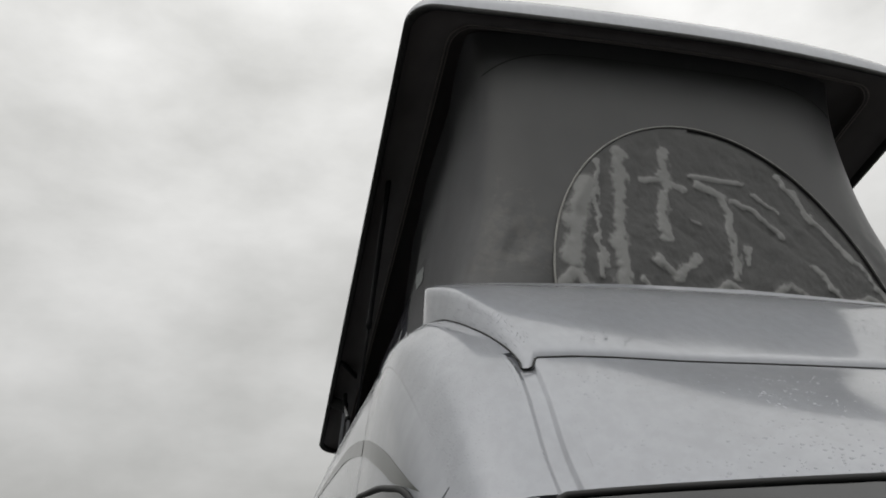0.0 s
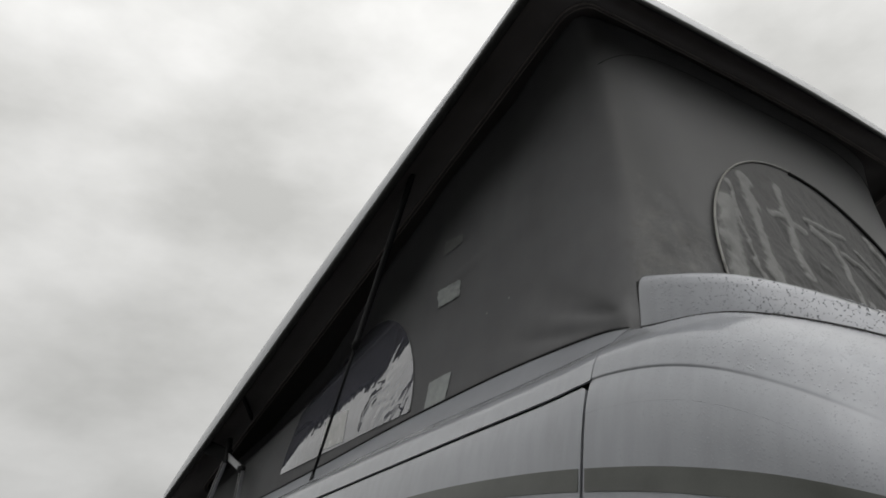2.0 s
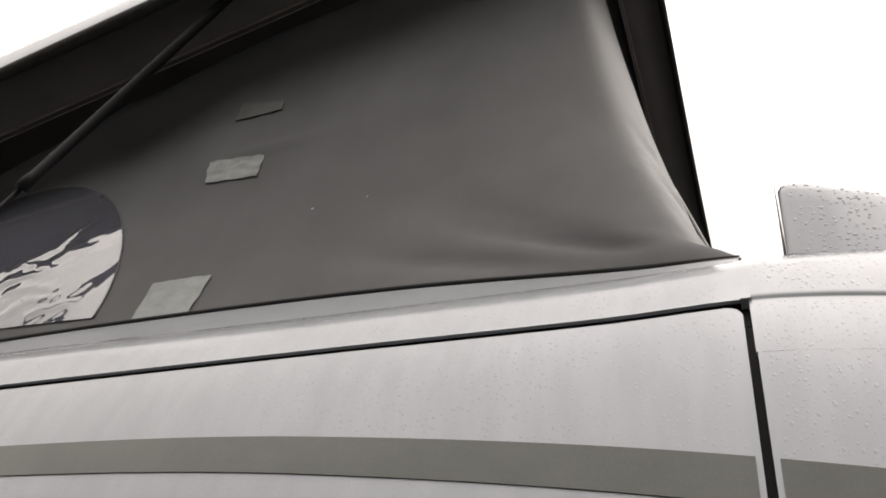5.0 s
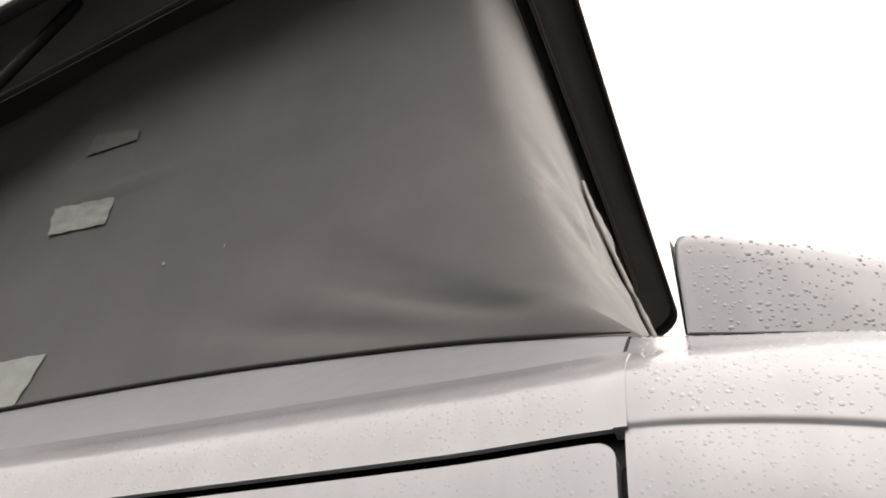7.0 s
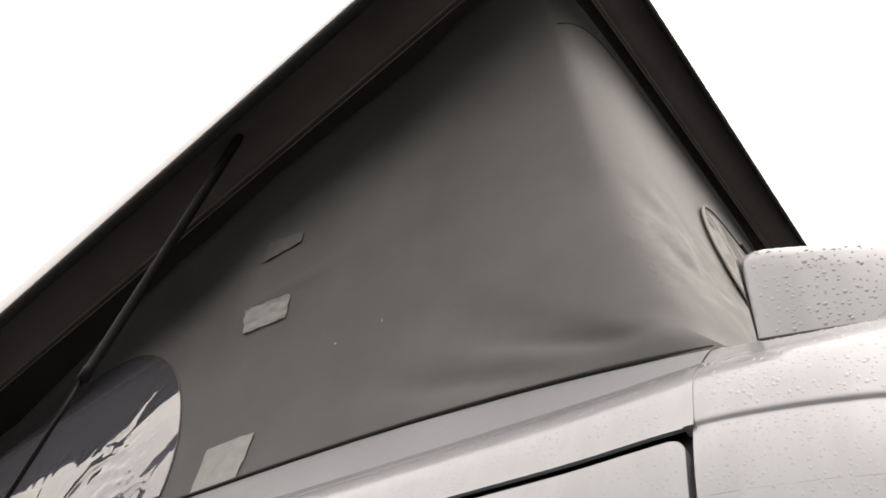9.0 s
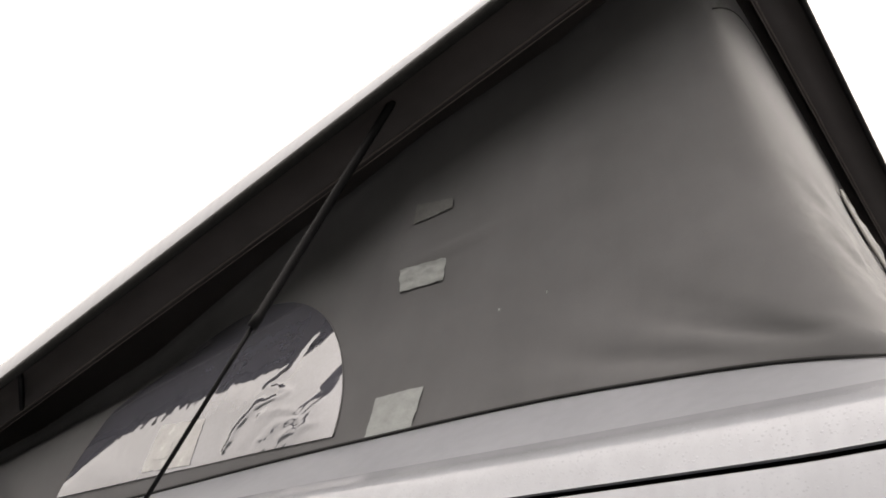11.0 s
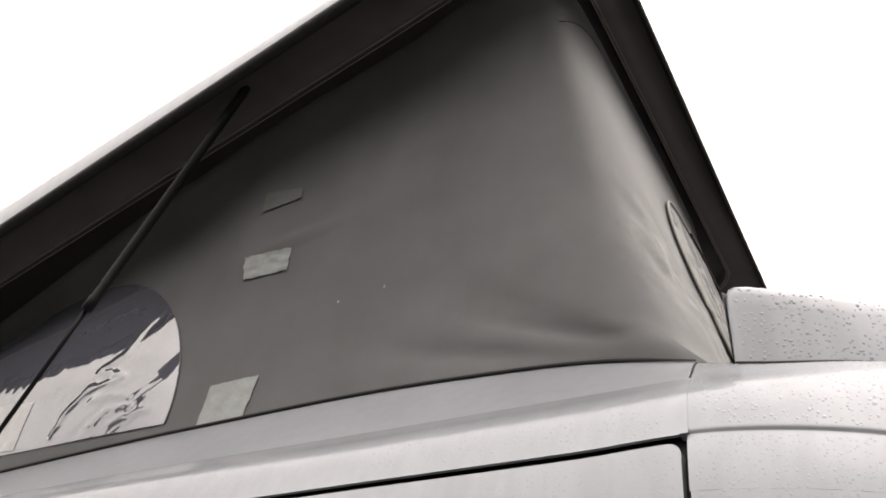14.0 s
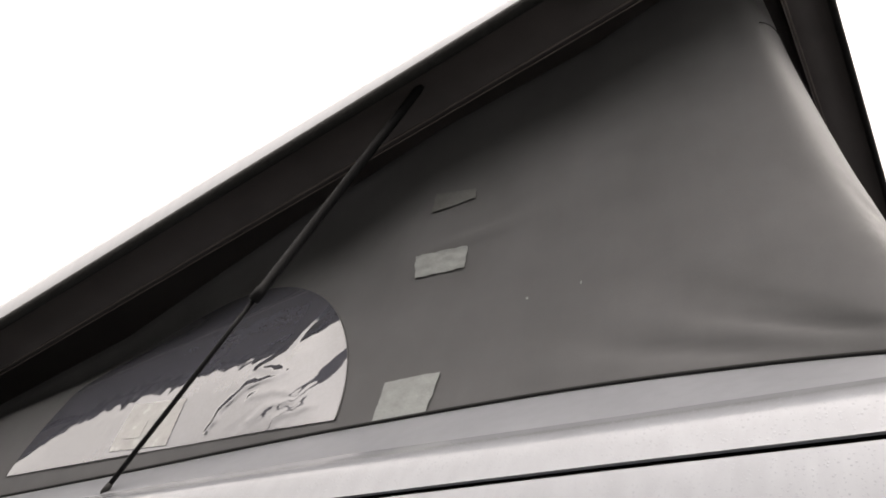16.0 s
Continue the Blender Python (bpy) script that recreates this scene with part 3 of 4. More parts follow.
def spoiler():
    cols = [(0.515, 0.0), (0.513, 0.6), (0.508, 1.0)] + [(k, 1.0) for k in np.linspace(0.50, 0.07, 22)] + \
        [(0.058, 0.985), (0.050, 0.94), (0.046, 0.86), (0.045, 0.0)]
    us = [(6.0, 0.0), (6.004, 0.25), (6.009, 0.5), (6.014, 0.72), (6.018, 0.88), (6.026, 0.955), (6.04, 0.99), (6.06, 1.0), (6.08, 1.0), (6.10, 1.0), (6.12, 1.0)] + [(u, 1.0) for u in np.linspace(6.16, 8, 20)]
    P = []
    for k, hf in cols:
        row = np.array([skin([k - foot_back(u) * max(0.0, (k - 0.3) / 0.215)], [u])[0, 0] for u in [shoulder(k, w) for w, _ in us]])
        row = row + np.array([[0, 0, spoiler_h(k) * hf * g + (0 if hf * g else -0.004)] for _, g in us])
        row[:, 0] += np.array([0.02 * (1 - (y / 0.85) ** 2) for y in row[:, 1]]) * (1 if k < 0.1 else 0)
        P.append(np.concatenate([row, (row * np.array([1, -1, 1.0]))[::-1][1:]]))
    P = np.array(P)
    v, f = P.reshape(-1, 3), grid_faces(*P.shape[:2])
    return v, [tuple(reversed(q)) for q in f]


v, f = spoiler()
part_mesh("spoiler", v, f, PAINT, van, "silver wedge-shaped spoiler above the cab")
# thin dark sheet laid over the silver back of the spoiler
BACK = material("wet_dark_sheet", (0.045, 0.044, 0.044), 0.5, var=0.35, scale=30, fine=260, bump=0.5, bump_scale=160)
row = skin([0.0455], np.linspace(6.01, 8, 40))[0]
row[:, 0] += 0.02 * (1 - (row[:, 1] / 0.85) ** 2) - 0.0016
row = np.concatenate([row, (row * np.array([1, -1, 1.0]))[::-1][1:]])
v, f = sheet(np.stack([row + np.array([0, 0, spoiler_h(0.0455) * h]) for h in np.linspace(0.02, 0.90, 8)]), 0.0006, flip=True)
part_mesh("spoiler_back", v, f, BACK, van, "dark wet back face of the spoiler")
seam = []
for k, u in [(0.046, 6.0)] + [(k, 6.0) for k in np.linspace(0.08, 0.50, 16)] + [(0.520, 5.94), (0.524, 5.97), (0.526, 6.02), (0.521, 6.05)] + [(0.518 - foot_back(u), u) for u in (6.07, 6.09, 6.11, *np.linspace(6.15, 8, 14))]:
    seam.append(skin([k], [u], 0.0)[0, 0] + np.array([0, 0, 0.0005]))
seam = seam + [p * np.array([1, -1, 1]) for p in seam[::-1][1:]]
v, f = tube(seam, 0.0022, 6)
part_mesh("spoiler_gap", v, f, RUBBER, van, "black joint under the spoiler")


# ---- grey stripe along the side, and the door window ----
def girth_at(x, z, lo=1.3, hi=2.96):
    us = np.linspace(lo, hi, 200)
    return float(np.interp(z, skin([x], us)[0][:, 2], us))


SX = [-3.2, -1.8, -0.95, -0.37, 0.0, 0.22, 0.383, 0.50, 0.62]
SZ = [1.868, 1.868, 1.860, 1.841, 1.800, 1.759, 1.715, 1.672, 1.622]


def stripe(x0, x1, left):
    n = int((x1 - x0) / 0.03) + 2
    P = []
    for x in np.linspace(x0, x1, n):
        zt = float(hermite(SX, np.array(SZ), x))
        w = 0.037 * float(np.clip((0.60 - x) / 0.16, 0.02, 1))
        us = np.linspace(girth_at(x, zt - w), girth_at(x, zt), 5)
        P.append(skin([x - 0.001, x, x + 0.001], us, 0.0014)[1])
    P = np.array(P) * np.array([1, -1 if left else 1, 1])
    return sheet(P, 0.0012, flip=left)


for left in (False, True):
    for x0, x1 in ((-3.19, -1.435), (-1.415, -0.008), (0.008, 0.60)):
        v, f = stripe(x0, x1, left)
        part_mesh("side_stripe", v, f, STRIPE, van, "dark grey stripe decal" if not left else "")
    for x0, x1, zb, zt, tag in ((0.06, 0.72, 1.12, (1.668, 1.660, 1.650, 1.615, 1.50), "front"), (-1.30, -0.12, 1.12, (1.66, 1.70, 1.705, 1.70, 1.66), "rear")):
        P, rim = [], []
        xs = np.linspace(x0, x1, 26)
        for x in xs:
            t = (x - x0) / (x1 - x0)
            top = float(hermite([0, .25, .55, .8, 1], np.array(zt), t)) - 0.03 * max(0, 1 - t / 0.06) ** 2
            bot = zb + 0.02 * max(0, 1 - t / 0.05) ** 2
            us = np.linspace(girth_at(x, bot, 1.0), girth_at(x, top, 1.0), 10)
            P.append(skin([x - .001, x, x + .001], us, 0.003)[1])
        P = np.array(P) * np.array([1, -1 if left else 1, 1])
        v, f = sheet(P, 0.003, flip=left)
        pane = part_mesh("door_window", v, f, GLASS, van, "dark side window in a rubber seal" if not left else "")
        loop = [*P[:, -1], *P[-1, ::-1][1:], *P[::-1, 0][1:], *P[0, :][1:-1]]
        v, f = tube(loop, 0.006, 8, closed=True)
        part_mesh("window_seal", v, f, RUBBER, pane)

# wheels, sills and rear door carry the body down to the ground
for left in (False, True):
    sg = 1 if left else -1
    for wx in (1.30, -2.35):
        prof = [(0.20, -0.10), (0.31, -0.11), (0.335, -0.08), (0.335, 0.08), (0.31, 0.11), (0.20, 0.10)]
        n, verts, faces = 36, [], []
        for k in range(n):
            w = 2 * math.pi * k / n
            verts += [(wx + r * math.cos(w), sg * 0.88 + o, 0.335 + r * math.sin(w)) for r, o in prof]
        for k in range(n):
            for j in range(6):
                a, b = k * 6 + j, k * 6 + (j + 1) % 6
                c, e = ((k + 1) % n) * 6 + j, ((k + 1) % n) * 6 + (j + 1) % 6
                faces.append((a, b, e, c))
        wheel = part_mesh("wheel", verts, faces, TYRE, van)
        disc = bmesh.new()
        bmesh.ops.create_cone(disc, cap_ends=True, segments=32, radius1=0.21, radius2=0.17, depth=0.14,
                              matrix=pose(wx, sg * 0.88, 0.335, 90 * sg))
        part("rim", disc, STEEL, wheel, smooth=False)
back = np.concatenate([skin([-3.2], np.linspace(0, 8, 40))[0], (skin([-3.2], np.linspace(0, 8, 40))[0] * np.array([1, -1, 1]))[::-1][1:]])
P = np.stack([back, (back - np.array([-3.2, 0, 1.2])) * np.array([1, .93, .95]) + np.array([-3.27, 0, 1.2]),
              (back - np.array([-3.2, 0, 1.2])) * np.array([1, .05, .05]) + np.array([-3.29, 0, 1.2])])
part_mesh("tailgate", P.reshape(-1, 3), grid_faces(*P.shape[:2]), PAINT, van)
nose = np.concatenate([skin([1.95], np.linspace(0, 8, 40))[0], (skin([1.95], np.linspace(0, 8, 40))[0] * np.array([1, -1, 1]))[::-1][1:]])
P = np.stack([nose, nose * np.array([1, 1, 0]) + np.array([0.0, 0, 0.36])])
part_mesh("front_bumper", P.reshape(-1, 3), [tuple(reversed(q)) for q in grid_faces(*P.shape[:2])], BLACK, van)

# ---- front window of the tent ----
SEMI_Y, SEMI_Z, SEMI_W, SEMI_H = 0.018, 2.17, 0.512, 0.655


def semi(r, w, off):
    y = SEMI_Y + SEMI_W * r * np.cos(w)
    z = SEMI_Z + SEMI_H * r * np.sin(w)
    return np.stack([front_x(y, z) + off, y, z], -1)


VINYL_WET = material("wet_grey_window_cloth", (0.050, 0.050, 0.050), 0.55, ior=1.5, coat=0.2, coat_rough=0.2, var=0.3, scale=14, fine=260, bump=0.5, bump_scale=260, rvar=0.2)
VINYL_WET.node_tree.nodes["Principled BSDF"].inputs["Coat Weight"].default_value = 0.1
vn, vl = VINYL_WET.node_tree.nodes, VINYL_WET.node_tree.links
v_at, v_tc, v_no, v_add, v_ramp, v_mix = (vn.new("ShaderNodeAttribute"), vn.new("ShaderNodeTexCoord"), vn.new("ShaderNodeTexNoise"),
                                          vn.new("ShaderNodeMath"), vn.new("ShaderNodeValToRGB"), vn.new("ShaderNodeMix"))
# base colour lightens along the ridges by this attribute
v_at.attribute_name = "ruck_pale"
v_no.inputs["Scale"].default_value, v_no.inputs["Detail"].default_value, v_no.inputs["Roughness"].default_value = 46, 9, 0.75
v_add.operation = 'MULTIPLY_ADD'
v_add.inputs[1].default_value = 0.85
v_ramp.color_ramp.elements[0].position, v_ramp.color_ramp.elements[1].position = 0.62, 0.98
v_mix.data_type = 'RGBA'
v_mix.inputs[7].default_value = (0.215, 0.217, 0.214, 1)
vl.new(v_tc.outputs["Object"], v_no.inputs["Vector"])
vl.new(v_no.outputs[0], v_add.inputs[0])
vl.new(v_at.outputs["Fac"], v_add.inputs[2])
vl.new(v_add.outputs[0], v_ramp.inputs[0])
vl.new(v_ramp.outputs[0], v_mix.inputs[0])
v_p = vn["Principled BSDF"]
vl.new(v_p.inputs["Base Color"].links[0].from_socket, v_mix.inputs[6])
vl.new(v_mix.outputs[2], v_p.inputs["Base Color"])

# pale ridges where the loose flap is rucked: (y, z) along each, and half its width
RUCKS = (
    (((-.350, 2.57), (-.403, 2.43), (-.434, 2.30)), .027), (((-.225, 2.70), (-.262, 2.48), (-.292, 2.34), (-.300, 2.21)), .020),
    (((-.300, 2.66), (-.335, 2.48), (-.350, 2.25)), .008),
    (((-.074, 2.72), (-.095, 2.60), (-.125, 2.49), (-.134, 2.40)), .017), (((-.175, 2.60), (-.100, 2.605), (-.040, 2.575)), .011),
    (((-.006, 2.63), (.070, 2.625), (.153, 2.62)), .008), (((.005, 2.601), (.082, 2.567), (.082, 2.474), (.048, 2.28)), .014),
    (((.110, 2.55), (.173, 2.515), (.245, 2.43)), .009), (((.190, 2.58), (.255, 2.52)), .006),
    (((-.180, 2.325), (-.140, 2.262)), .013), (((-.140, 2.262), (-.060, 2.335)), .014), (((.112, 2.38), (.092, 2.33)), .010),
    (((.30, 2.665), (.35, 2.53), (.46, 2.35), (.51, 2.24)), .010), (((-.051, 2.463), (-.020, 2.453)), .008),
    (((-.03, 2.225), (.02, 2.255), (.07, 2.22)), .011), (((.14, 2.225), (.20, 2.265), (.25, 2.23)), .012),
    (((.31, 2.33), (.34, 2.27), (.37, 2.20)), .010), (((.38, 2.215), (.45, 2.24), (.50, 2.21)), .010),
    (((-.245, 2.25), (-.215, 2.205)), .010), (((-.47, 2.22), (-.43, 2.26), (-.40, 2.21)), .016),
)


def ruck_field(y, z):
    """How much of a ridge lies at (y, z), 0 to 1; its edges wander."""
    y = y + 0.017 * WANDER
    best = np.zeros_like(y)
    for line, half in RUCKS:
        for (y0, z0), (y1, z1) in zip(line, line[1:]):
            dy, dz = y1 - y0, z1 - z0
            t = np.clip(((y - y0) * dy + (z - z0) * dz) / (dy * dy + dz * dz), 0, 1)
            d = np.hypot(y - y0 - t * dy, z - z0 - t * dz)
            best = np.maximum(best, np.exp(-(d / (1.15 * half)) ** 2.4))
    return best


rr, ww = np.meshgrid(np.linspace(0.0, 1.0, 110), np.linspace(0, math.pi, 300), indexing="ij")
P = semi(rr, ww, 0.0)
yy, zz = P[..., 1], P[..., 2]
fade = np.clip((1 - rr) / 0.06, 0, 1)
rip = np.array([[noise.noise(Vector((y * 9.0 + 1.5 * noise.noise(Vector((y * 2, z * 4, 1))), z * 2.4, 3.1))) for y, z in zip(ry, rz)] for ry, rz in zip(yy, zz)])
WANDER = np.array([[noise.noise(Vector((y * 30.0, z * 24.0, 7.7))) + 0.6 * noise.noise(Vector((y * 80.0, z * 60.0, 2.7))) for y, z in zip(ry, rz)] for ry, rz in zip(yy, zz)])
ruck_pale = ruck_field(yy, zz) * np.clip(0.80 + 0.5 * rip + 0.12 * WANDER, 0.3, 1.0)
P[..., 0] += 0.005 + fade * (0.005 * ruck_pale + 0.009 * np.abs(rip) ** 0.8 + 0.0022 * WANDER)
v, f = sheet(P, 0.0015)
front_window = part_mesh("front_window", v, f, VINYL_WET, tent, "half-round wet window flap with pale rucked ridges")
ruck_pale_all = np.zeros(len(front_window.data.vertices), np.float32)
ruck_pale_all[:2 * ruck_pale.size] = np.concatenate([ruck_pale.ravel(), ruck_pale.ravel()])
front_window.data.attributes.new("ruck_pale", 'FLOAT', 'POINT').data.foreach_set("value", ruck_pale_all)
arc = semi(np.full(90, 1.0), np.linspace(-0.02, math.pi + 0.02, 90), 0.007)
v, f = tube(arc, 0.0032, 8)
part_mesh("piping", v, f, THREAD, front_window, "pale piping round the window")
zip_arc = semi(np.full(60, 0.985), np.linspace(0.15, 1.55, 60), 0.010)
v, f = tube(zip_arc, 0.005, 6)
part_mesh("zip", v, f, RUBBER, front_window, "black zip")

# seam under the front of the roof, and the welt along the foot
ys = np.linspace(-0.62, 0.62, 60)
zs = 2.975 + 0.115 * (1 - np.abs(ys / 0.622) ** 5)
v, f = tube(np.stack([front_x(ys, zs) + 0.001, ys, zs], -1), 0.0012, 6)
part_mesh("top_seam", v, f, RUBBER, tent, "dark stitched seam")
for sg in (1, -1):
    xs = np.linspace(X_REAR, 0.0, 160)
    bl = base_line(xs)
    hem = np.stack([xs, sg * (bl[:, 0] - 0.002), bl[:, 1] + 0.0025], -1)
    v, f = tube(hem, [float(0.0030 * min(1.0, 0.25 + (0.0 - x) / 0.13)) for x in xs], 6)
    part_mesh("base_welt", v, f, RUBBER, tent, "black welt at the foot of the canvas" if sg == 1 else "")

# ---- side windows of the tent ----
VINYL = material("clear_vinyl_window", (0.112, 0.115, 0.140), 0.04, ior=1.95, coat=0.6, coat_rough=0.03, var=0.1, scale=4, rvar=0.02)
VINYL.node_tree.nodes["Principled BSDF"].inputs["Specular IOR Level"].default_value = 0.8
WX, WZ, WW, WH = -1.455, 2.185, 0.478, 0.445


BUCKLES = (((-1.10, 2.50), (-1.150, 2.42), (-1.165, 2.368), (-1.222, 2.342), (-1.135, 2.312), (-1.233, 2.298), (-1.277, 2.26), (-1.294, 2.208)),
           ((-1.19, 2.214), (-1.151, 2.238), (-1.088, 2.241)), ((-1.125, 2.207), (-1.081, 2.222), (-1.028, 2.225)), ((-1.21, 2.268), (-1.15, 2.275), (-1.10, 2.262)))


def buckle(x, z):
    """Sharp small creases in the lower front of the clear sheet."""
    if x < -1.34 or z > 2.55:
        return 0.0
    x, z = x + 0.006 * noise.noise(Vector((x * 40, z * 40, 4.0))), z + 0.005 * noise.noise(Vector((x * 40, z * 40, 9.0)))
    h = 0.0
    for line, high in zip(BUCKLES, (0.0023, 0.0014, 0.0014, 0.0012)):
        d = 1.0
        for (x0, z0), (x1, z1) in zip(line, line[1:]):
            dx, dz = x1 - x0, z1 - z0
            t = min(1.0, max(0.0, ((x - x0) * dx + (z - z0) * dz) / (dx * dx + dz * dz)))
            d = min(d, math.hypot(x - x0 - t * dx, z - z0 - t * dz))
        h = max(h, high * math.exp(-(d / 0.009) ** 2))
    return -h


def vinyl_wave(x, z):
    """Gentle buckles of the clear sheet, stronger to its lower front."""
    q = 0.4 + 0.9 * max(0.0, (x + 1.6) / 0.6)
    low = max(0.0, 1 - (z - WZ) / 0.34) ** 0.6 * min(1.0, max(0.0, (x + 1.33) / 0.18))
    al, ac = x * 0.80 + z * 0.60, z * 0.80 - x * 0.60
    return buckle(x, z) + q * (0.0030 * noise.noise(Vector((x * 4.5, z * 6.5, 0.3))) + 0.0005 * noise.noise(Vector((x * 11, z * 17, 5.0)))) \
        + low * (0.0014 * noise.noise(Vector((al * 6, ac * 26, 8.0))) + 0.0008 * noise.noise(Vector((al * 22, ac * 60, 3.0)))) \
        + 0.00022 * noise.noise(Vector((x * 42, z * 46, 2.0))) - 0.010 * math.sin(math.pi * min(1.0, max(0.0, (z - WZ) / 0.44)))



def dee(r, w):
    c, s = np.cos(w), np.sin(w)
    x = WX + WW * r * c
    z = WZ + WH * r * s
    return x, z


for sg in (1, -1):
    rr, ww = np.meshgrid(np.linspace(0, 1, 190 if sg == 1 else 60), np.linspace(0, math.pi, 380 if sg == 1 else 120), indexing="ij")
    x, z = dee(rr, ww)
    y = side_y(x, z) - 0.0028
    y = y + np.array([[vinyl_wave(a, b) for a, b in zip(ra, rb)] for ra, rb in zip(x, z)]) * (1 - np.clip(rr, 0, 1) ** 6)
    P = np.stack([x, sg * y, z], -1)
    v, f = sheet(P, 0.001, flip=sg < 0)
    side_window = part_mesh("side_window", v, f, VINYL, tent, "clear vinyl window mirroring the sky" if sg == 1 else "")
    x, z = dee(np.ones(120), np.linspace(0, math.pi, 120))
    v, f = tube(np.stack([x, sg * (side_y(x, z) - 0.002), z], -1), 0.0018, 6)
    part_mesh("window_hem", v, f, CANVAS, side_window)
PALE = material("pale_plastic_label", (0.72, 0.72, 0.71), 0.25, coat=1.0, coat_rough=0.05, var=0.08, scale=30)
PALE.node_tree.nodes["Principled BSDF"].inputs["Alpha"].default_value = 0.5


def side_patch(name, corners, mat, parent, label, off=0.0032, n=14, ruck=0.0015, seed=0.0, vinyl=False):
    """A small sheet stuck to the canvas between four corners (x, z): top rear, top front, foot front, foot rear."""
    c = np.array(corners, float)
    P = []
    for i in range(n):
        for j in range(n):
            s, t = i / (n - 1), j / (n - 1)
            x, z = (c[3] * (1 - s) + c[2] * s) * (1 - t) + (c[0] * (1 - s) + c[1] * s) * t
            if j in (0, n - 1) and ruck:
                z += 0.002 * noise.noise(Vector((x * 90, seed, z * 5)))
            if i in (0, n - 1) and ruck:
                x += 0.002 * noise.noise(Vector((seed, z * 90, x * 5)))
            d = ruck * (noise.noise(Vector((x * 38 + z * 20, z * 50, seed))) + 0.6 * noise.noise(Vector((x * 90, z * 90, seed))))
            under = vinyl_wave(x, z) if vinyl else float(crease(np.array(x), np.array(z)))
            P.append((x, float(side_y(np.array(x), np.array(z))) + under - off + d, z))
    v, f = sheet(np.array(P).reshape(n, n, 3), 0.0005)
    return part_mesh(name, v, f, mat, parent, label)


side_patch("window_label", [(-1.575, 2.315), (-1.405, 2.303), (-1.402, 2.192), (-1.58, 2.200)], PALE, tent, "pale translucent label on the vinyl window", 0.0045, ruck=0.0002, vinyl=True)
side_patch("label_square", [(-1.545, 2.265), (-1.495, 2.262), (-1.495, 2.222), (-1.545, 2.224)], PALE, tent, "pale square", 0.0058, ruck=0.0002, vinyl=True)
side_patch("tape_patch", [(-0.893, 2.250), (-0.782, 2.252), (-0.789, 2.160), (-0.893, 2.152)], TAPE, tent, "pale grey cloth tape over a tear", seed=1)
side_patch("tape_patch", [(-0.900, 2.545), (-0.781, 2.539), (-0.781, 2.486), (-0.889, 2.488)], TAPE, tent, "pale grey rucked cloth tape", ruck=0.004, seed=2)
side_patch("tape_patch", [(-0.890, 2.723), (-0.790, 2.702), (-0.785, 2.672), (-0.889, 2.664)], OLD_TAPE, tent, "faded dark tape lifting at its edge", 0.0038, ruck=0.0012, seed=3)
side_patch("glue_mark", [(-0.643, 2.381), (-0.639, 2.381), (-0.639, 2.376), (-0.643, 2.376)], TAPE, tent, "small pale speck", 0.0025, n=4)
side_patch("glue_mark", [(-0.544, 2.390), (-0.541, 2.390), (-0.541, 2.384), (-0.544, 2.384)], TAPE, tent, "small pale speck", 0.0025, n=4)


# ---- gas struts and rear hinges ----
def flat_bar(name, a, b, width, depth, mat, parent, label="", shift=0.0):
    """A flat bar from a to b, its width in the plane of the van's side, with eased edges."""
    a, b = Vector(a), Vector(b)
    d = (b - a).normalized()
    s = d.cross(Vector((0, 1, 0))).normalized()
    t = s.cross(d)
    verts, faces = [], []
    e = min(width, depth) * 0.2
    prof = [(-width / 2 + e, -depth / 2), (width / 2 - e, -depth / 2), (width / 2, -depth / 2 + e), (width / 2, depth / 2 - e),
            (width / 2 - e, depth / 2), (-width / 2 + e, depth / 2), (-width / 2, depth / 2 - e), (-width / 2, -depth / 2 + e)]
    for p in (a, b):
        verts += [p + s * (u + shift) + t * w for u, w in prof]
    faces = [(k, (k + 1) % 8, 8 + (k + 1) % 8, 8 + k) for k in range(8)] + [tuple(range(7, -1, -1)), tuple(range(8, 16))]
    return part_mesh(name, verts, faces, mat, parent, label, smooth=False)


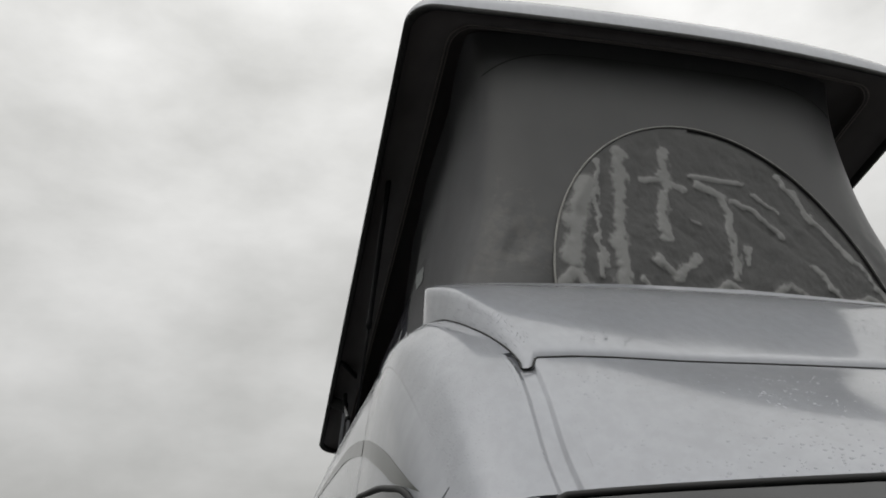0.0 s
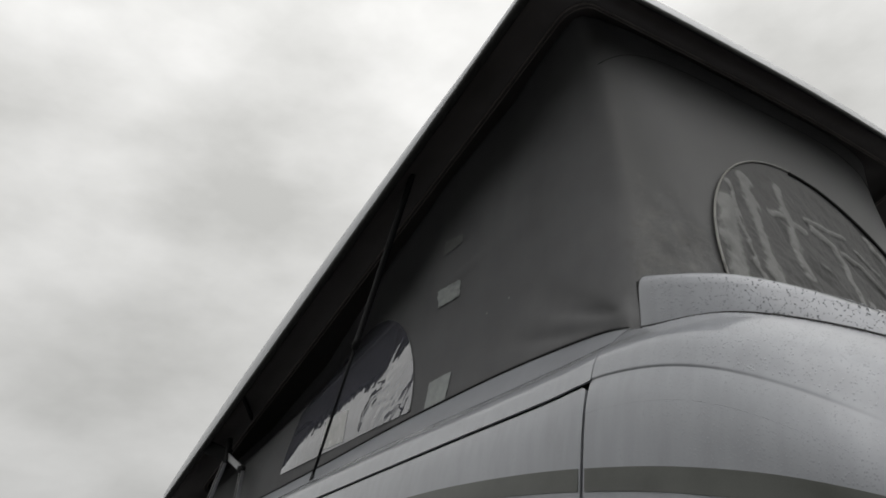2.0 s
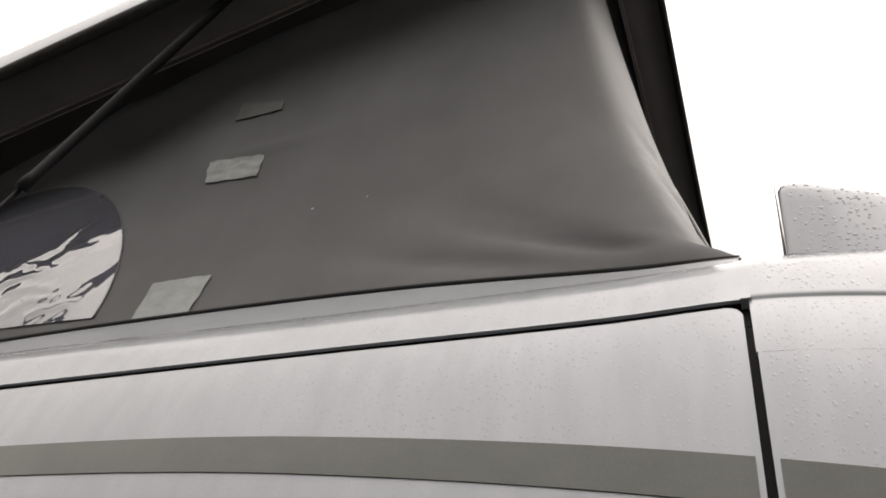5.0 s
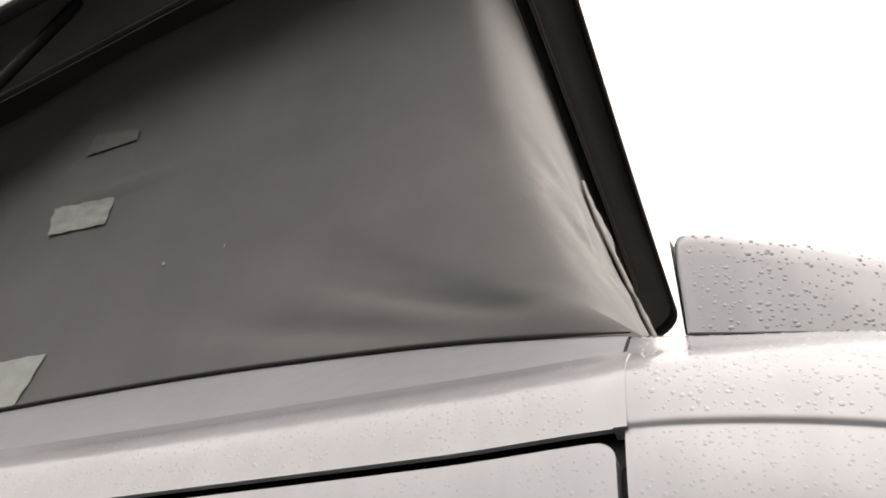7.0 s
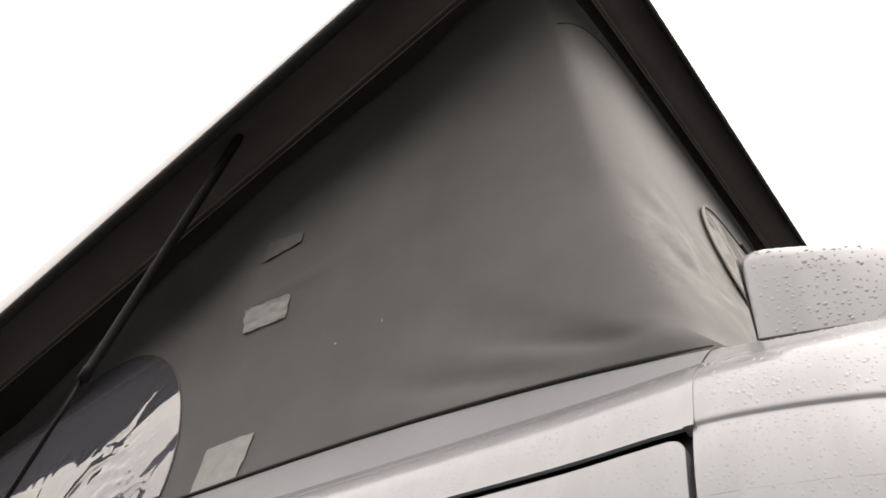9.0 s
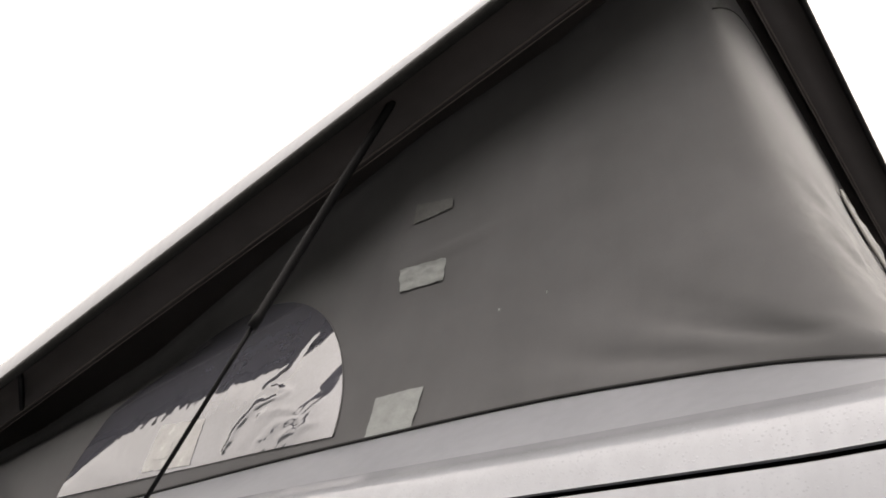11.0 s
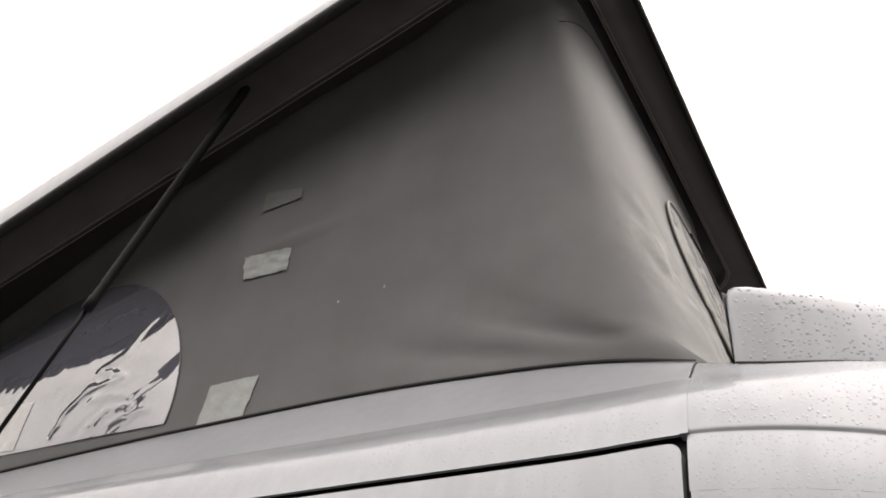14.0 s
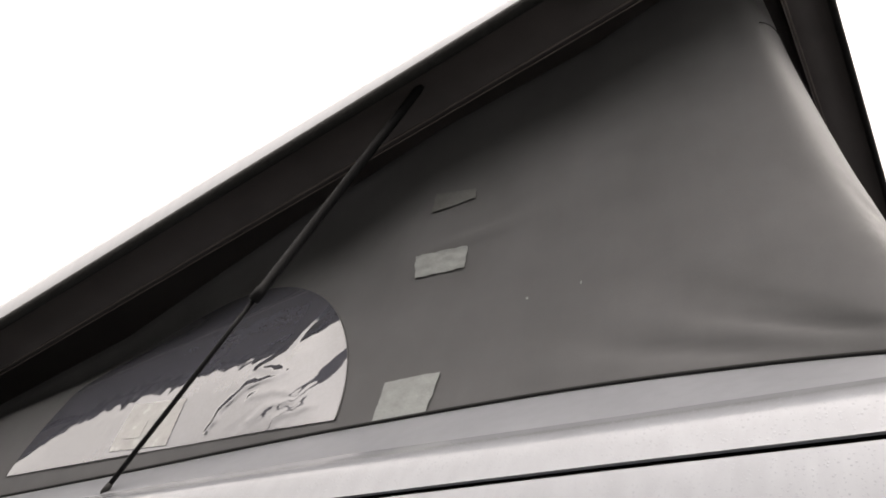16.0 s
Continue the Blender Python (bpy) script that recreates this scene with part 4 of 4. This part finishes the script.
STRUT_LABEL = "black gas strut with a thin steel rod holding up the roof"
for sg in (1, -1):
    strut = tagged(empty("gas_strut"), STRUT_LABEL, "strut", group="roof struts")
    top, foot = Vector((-0.866, sg * -0.812, 2.928)), Vector((-1.374, sg * -0.856, 2.046))
    way = (foot - top).normalized()
    joint = top.lerp(foot, 0.582)
    v, f = tube([top + way * 0.015, top + way * 0.03, top + way * 0.26, joint - way * 0.03, joint - way * 0.028, joint],
                [0.008, 0.0100, 0.0100, 0.0100, 0.0118, 0.0118], 14)
    part_mesh("cylinder", v, f, BLACK, strut, "black cylinder")
    v, f = tube([joint, joint + way * 0.1, foot], 0.0046, 10)
    part_mesh("rod", v, f, BLACK, strut, "dark steel rod")
    v, f = tube([top - Vector((0, 0, -0.035)), top, top + way * 0.035], [0.007, 0.007, 0.006], 8)
    part_mesh("ball_joint", v, f, BLACK, strut)
    v, f = tube([foot - way * 0.022, foot - way * 0.004, foot + Vector((0, sg * 0.006, -0.006)), foot + Vector((0, sg * 0.02, -0.018))], [0.0055, 0.0065, 0.0065, 0.005], 10)
    part_mesh("foot_bracket", v, f, RUBBER, strut)
    yb = sg * -0.80
    for a, b in (((-2.42, yb, 2.335), (-2.70, yb, 2.09)), ((-2.195, yb, 2.245), (-2.245, yb, 2.07))):
        arm = flat_bar("link_arm", a, b, 0.024, 0.010, BLACK, roof, "black link arm with steel edges")
        for o in (-0.0105, 0.0105):
            flat_bar("edge_strip", a, b, 0.006, 0.014, STEEL, arm, "", o)
    flat_bar("hinge_plate", (-2.40, yb, 2.345), (-2.20, yb, 2.25), 0.030, 0.006, STEEL, roof, "grey steel hinge plate")
    flat_bar("flange_bracket", (-2.53, sg * -0.862, 2.405), (-2.40, sg * -0.790, 2.345), 0.058, 0.014, BLACK, roof)
    flat_bar("flange_bracket", (-2.13, sg * -0.862, 2.535), (-2.27, sg * -0.760, 2.485), 0.030, 0.012, BLACK, roof)
    flat_bar("bracket", (-2.405, yb, 2.42), (-2.405, yb, 2.32), 0.034, 0.020, BLACK, roof)
    v, f = tube([(-2.20, yb + sg * 0.01, 2.25), (-2.20, yb - sg * 0.004, 2.25), (-2.20, yb - sg * 0.016, 2.25)], [0.016, 0.017, 0.012], 12)
    part_mesh("knob", v, f, BLACK, roof, "black knob")
    flat_bar("link_foot", (-2.25, yb, 2.115), (-2.255, yb, 2.06), 0.036, 0.03, BLACK, roof)

# ---- drops of rain on the paint ----
WATER = material("rain_bead", (0.300, 0.312, 0.340), 0.48, 0.42, 1.0, 0.025, var=0.04)
rng = random.Random(7)


def crease_depth(k, u):
    """How deep the soft crease above the front door lies at a place of the skin."""
    w = float(np.interp(u, np.arange(9.0), GIRTH)) - 1.5295
    return 0.0022 * max(0.0, min(1.0, 1 + w / 0.055)) ** 1.5 * max(0.0, min(1.0, (0.52 - k) / 0.30))


def drops(name, count, x0, x1, u0, u1, lift=None, big=0.0025, label="", tall=1.0, sunk=None):
    verts, faces, taken = [], [], {}
    for _ in range(count):
        k, u = rng.uniform(x0, x1), rng.uniform(u0, u1)
        P = skin([k - 0.002, k, k + 0.002], [u - 0.01, u, u + 0.01])
        n = Vector(np.cross(P[2, 1] - P[0, 1], P[1, 2] - P[1, 0])).normalized()
        p = Vector(P[1, 1])
        if lift:
            p.z += float(lift(k))
        if sunk:
            p -= n * sunk(k, u)
        if rng.random() < 0.5 and lift:
            p.y = -p.y
            n.y = -n.y
        r = 0.0008 + (big - 0.0008) * rng.random() ** 2.2
        cell = (round(p.x / 0.0055), round(p.y / 0.0055), round(p.z / 0.0055))
        if cell in taken:
            continue
        taken[cell] = 1
        a = n.orthogonal().normalized()
        b = n.cross(a)
        o = len(verts)
        st = 1 + 0.5 * rng.random()
        wob = [1 + 0.28 * (rng.random() - 0.5) for _ in range(7)]
        for h, q in ((-0.03, 1.0), (0.045, 0.8), (0.07, 0.45)):
            for s in range(7):
                w = 2 * math.pi * s / 7
                d = a * math.cos(w) + b * math.sin(w)
                d.z *= st
                verts.append(p + d * r * q * wob[s] + n * r * h * tall)
        verts.append(p + n * r * 0.08 * tall)
        for j in range(2):
            for s in range(7):
                s2 = (s + 1) % 7
                faces.append((o + j * 7 + s, o + j * 7 + s2, o + (j + 1) * 7 + s2, o + (j + 1) * 7 + s))
        for s in range(7):
            faces.append((o + 14 + s, o + 14 + (s + 1) % 7, o + 21))
    return tagged(new(name, mesh_of(name, verts, faces, WATER)), label, "raindrops", kind="stuff")


drops("raindrops", 6500, -1.4, -0.01, 2.2, 2.93, big=0.0016, tall=0.75, label="small raindrops beaded on the sliding door")
drops("raindrops", 7000, -2.0, -0.02, 3.08, 4.75, big=0.0020, tall=1.1, label="small raindrops beaded on the gutter rail")
drops("raindrops", 6400, 0.01, 0.60, 1.9, 2.985, big=0.0017, tall=0.8, sunk=crease_depth, label="small raindrops beaded on the front door")
drops("raindrops", 4600, 0.01, 0.74, 3.14, 5.85, big=0.0022, tall=1.5, label="small raindrops beaded on the front corner")
drops("raindrops", 4200, 0.06, 0.47, 6.38, 7.9, spoiler_h, big=0.0032, tall=1.5, label="small raindrops beaded on the spoiler")


def wall_point(k, t):
    """A place on the spoiler's upright side, t of its height up, just on the skin."""
    us = [6.0, 6.004, 6.009, 6.014, 6.018, 6.026, 6.04, 6.06]
    gs = [0.0, 0.25, 0.5, 0.72, 0.88, 0.955, 0.99, 1.0]
    return Vector(skin([k], [shoulder(k, float(np.interp(t, gs, us)))])[0, 0]) + Vector((0, 0, spoiler_h(k) * t))


def wall_drops(count):
    """Beads on the upright sides of the spoiler."""
    verts, faces, taken = [], [], {}
    for _ in range(count):
        k, t = rng.uniform(0.055, 0.47), rng.uniform(0.05, 0.95)
        p = wall_point(k, t)
        cell = (round(p.x / 0.006), round(p.z / 0.006))
        if cell in taken:
            continue
        taken[cell] = 1
        r = 0.0008 + 0.0014 * rng.random() ** 1.8
        wob = [1 + 0.3 * (rng.random() - 0.5) for _ in range(7)]
        o = len(verts)
        for h, q in ((-0.05, 1.0), (0.040, 0.8), (0.065, 0.45)):
            verts += [p + Vector((math.cos(w) * r * q * g * 1.2, -r * h, math.sin(w) * r * q * g)) for w, g in [(2 * math.pi * e / 7, wob[e]) for e in range(7)]]
        verts.append(p + Vector((0, -r * 0.10, 0)))
        for j in range(2):
            faces += [(o + j * 7 + e, o + j * 7 + (e + 1) % 7, o + (j + 1) * 7 + (e + 1) % 7, o + (j + 1) * 7 + e) for e in range(7)]
        faces += [(o + 14 + e, o + 14 + (e + 1) % 7, o + 21) for e in range(7)]
    return tagged(new("raindrops", mesh_of("raindrops", verts, faces, WATER)), "raindrops beaded on the upright side of the spoiler", "raindrops", kind="stuff")


wall_drops(1100)
drops("raindrops", 2600, 0.54, 0.75, 6.15, 7.95, lambda k: 0.0, big=0.0036, tall=2.2, label="small raindrops beaded on the cab roof")

# ---- unseen dark belt far round the open ground, added to block low sky ----
SKY_BLOCK = material("dark_sky_block", (0.05, 0.06, 0.04), 0.95, var=0.3, scale=0.4, fine=3.0)
n = 420
low, high = [], []
for k in range(n):
    w = 2 * math.pi * k / n
    d = Vector((math.cos(w), math.sin(w), 0))
    # belt raised towards -y and +x to darken the canvas under the roof
    near = min(1.0, max(0.0, 4 * (-d.y - 0.38), 1.5 * d.x))
    h = 3.0 + 21.0 * near + (0.6 + 0.9 * near) * noise.noise(d * 6) + (0.4 + 0.5 * near) * noise.noise(d * 25)
    low.append(d * 62)
    high.append(d * (63 + noise.noise(d * 18)) + Vector((0, 0, h)))
top_back = [p + p.normalized() * 4 - Vector((0, 0, 1.0)) for p in high]
verts = low + high + top_back
faces = []
for k in range(n):
    k2 = (k + 1) % n
    faces += [(k, n + k, n + k2, k2), (n + k, 2 * n + k, 2 * n + k2, n + k2)]
tagged(new("backdrop", mesh_of("backdrop", verts, faces, SKY_BLOCK)), "added dark belt, out of view, blocking low sky", "trees", kind="structure")
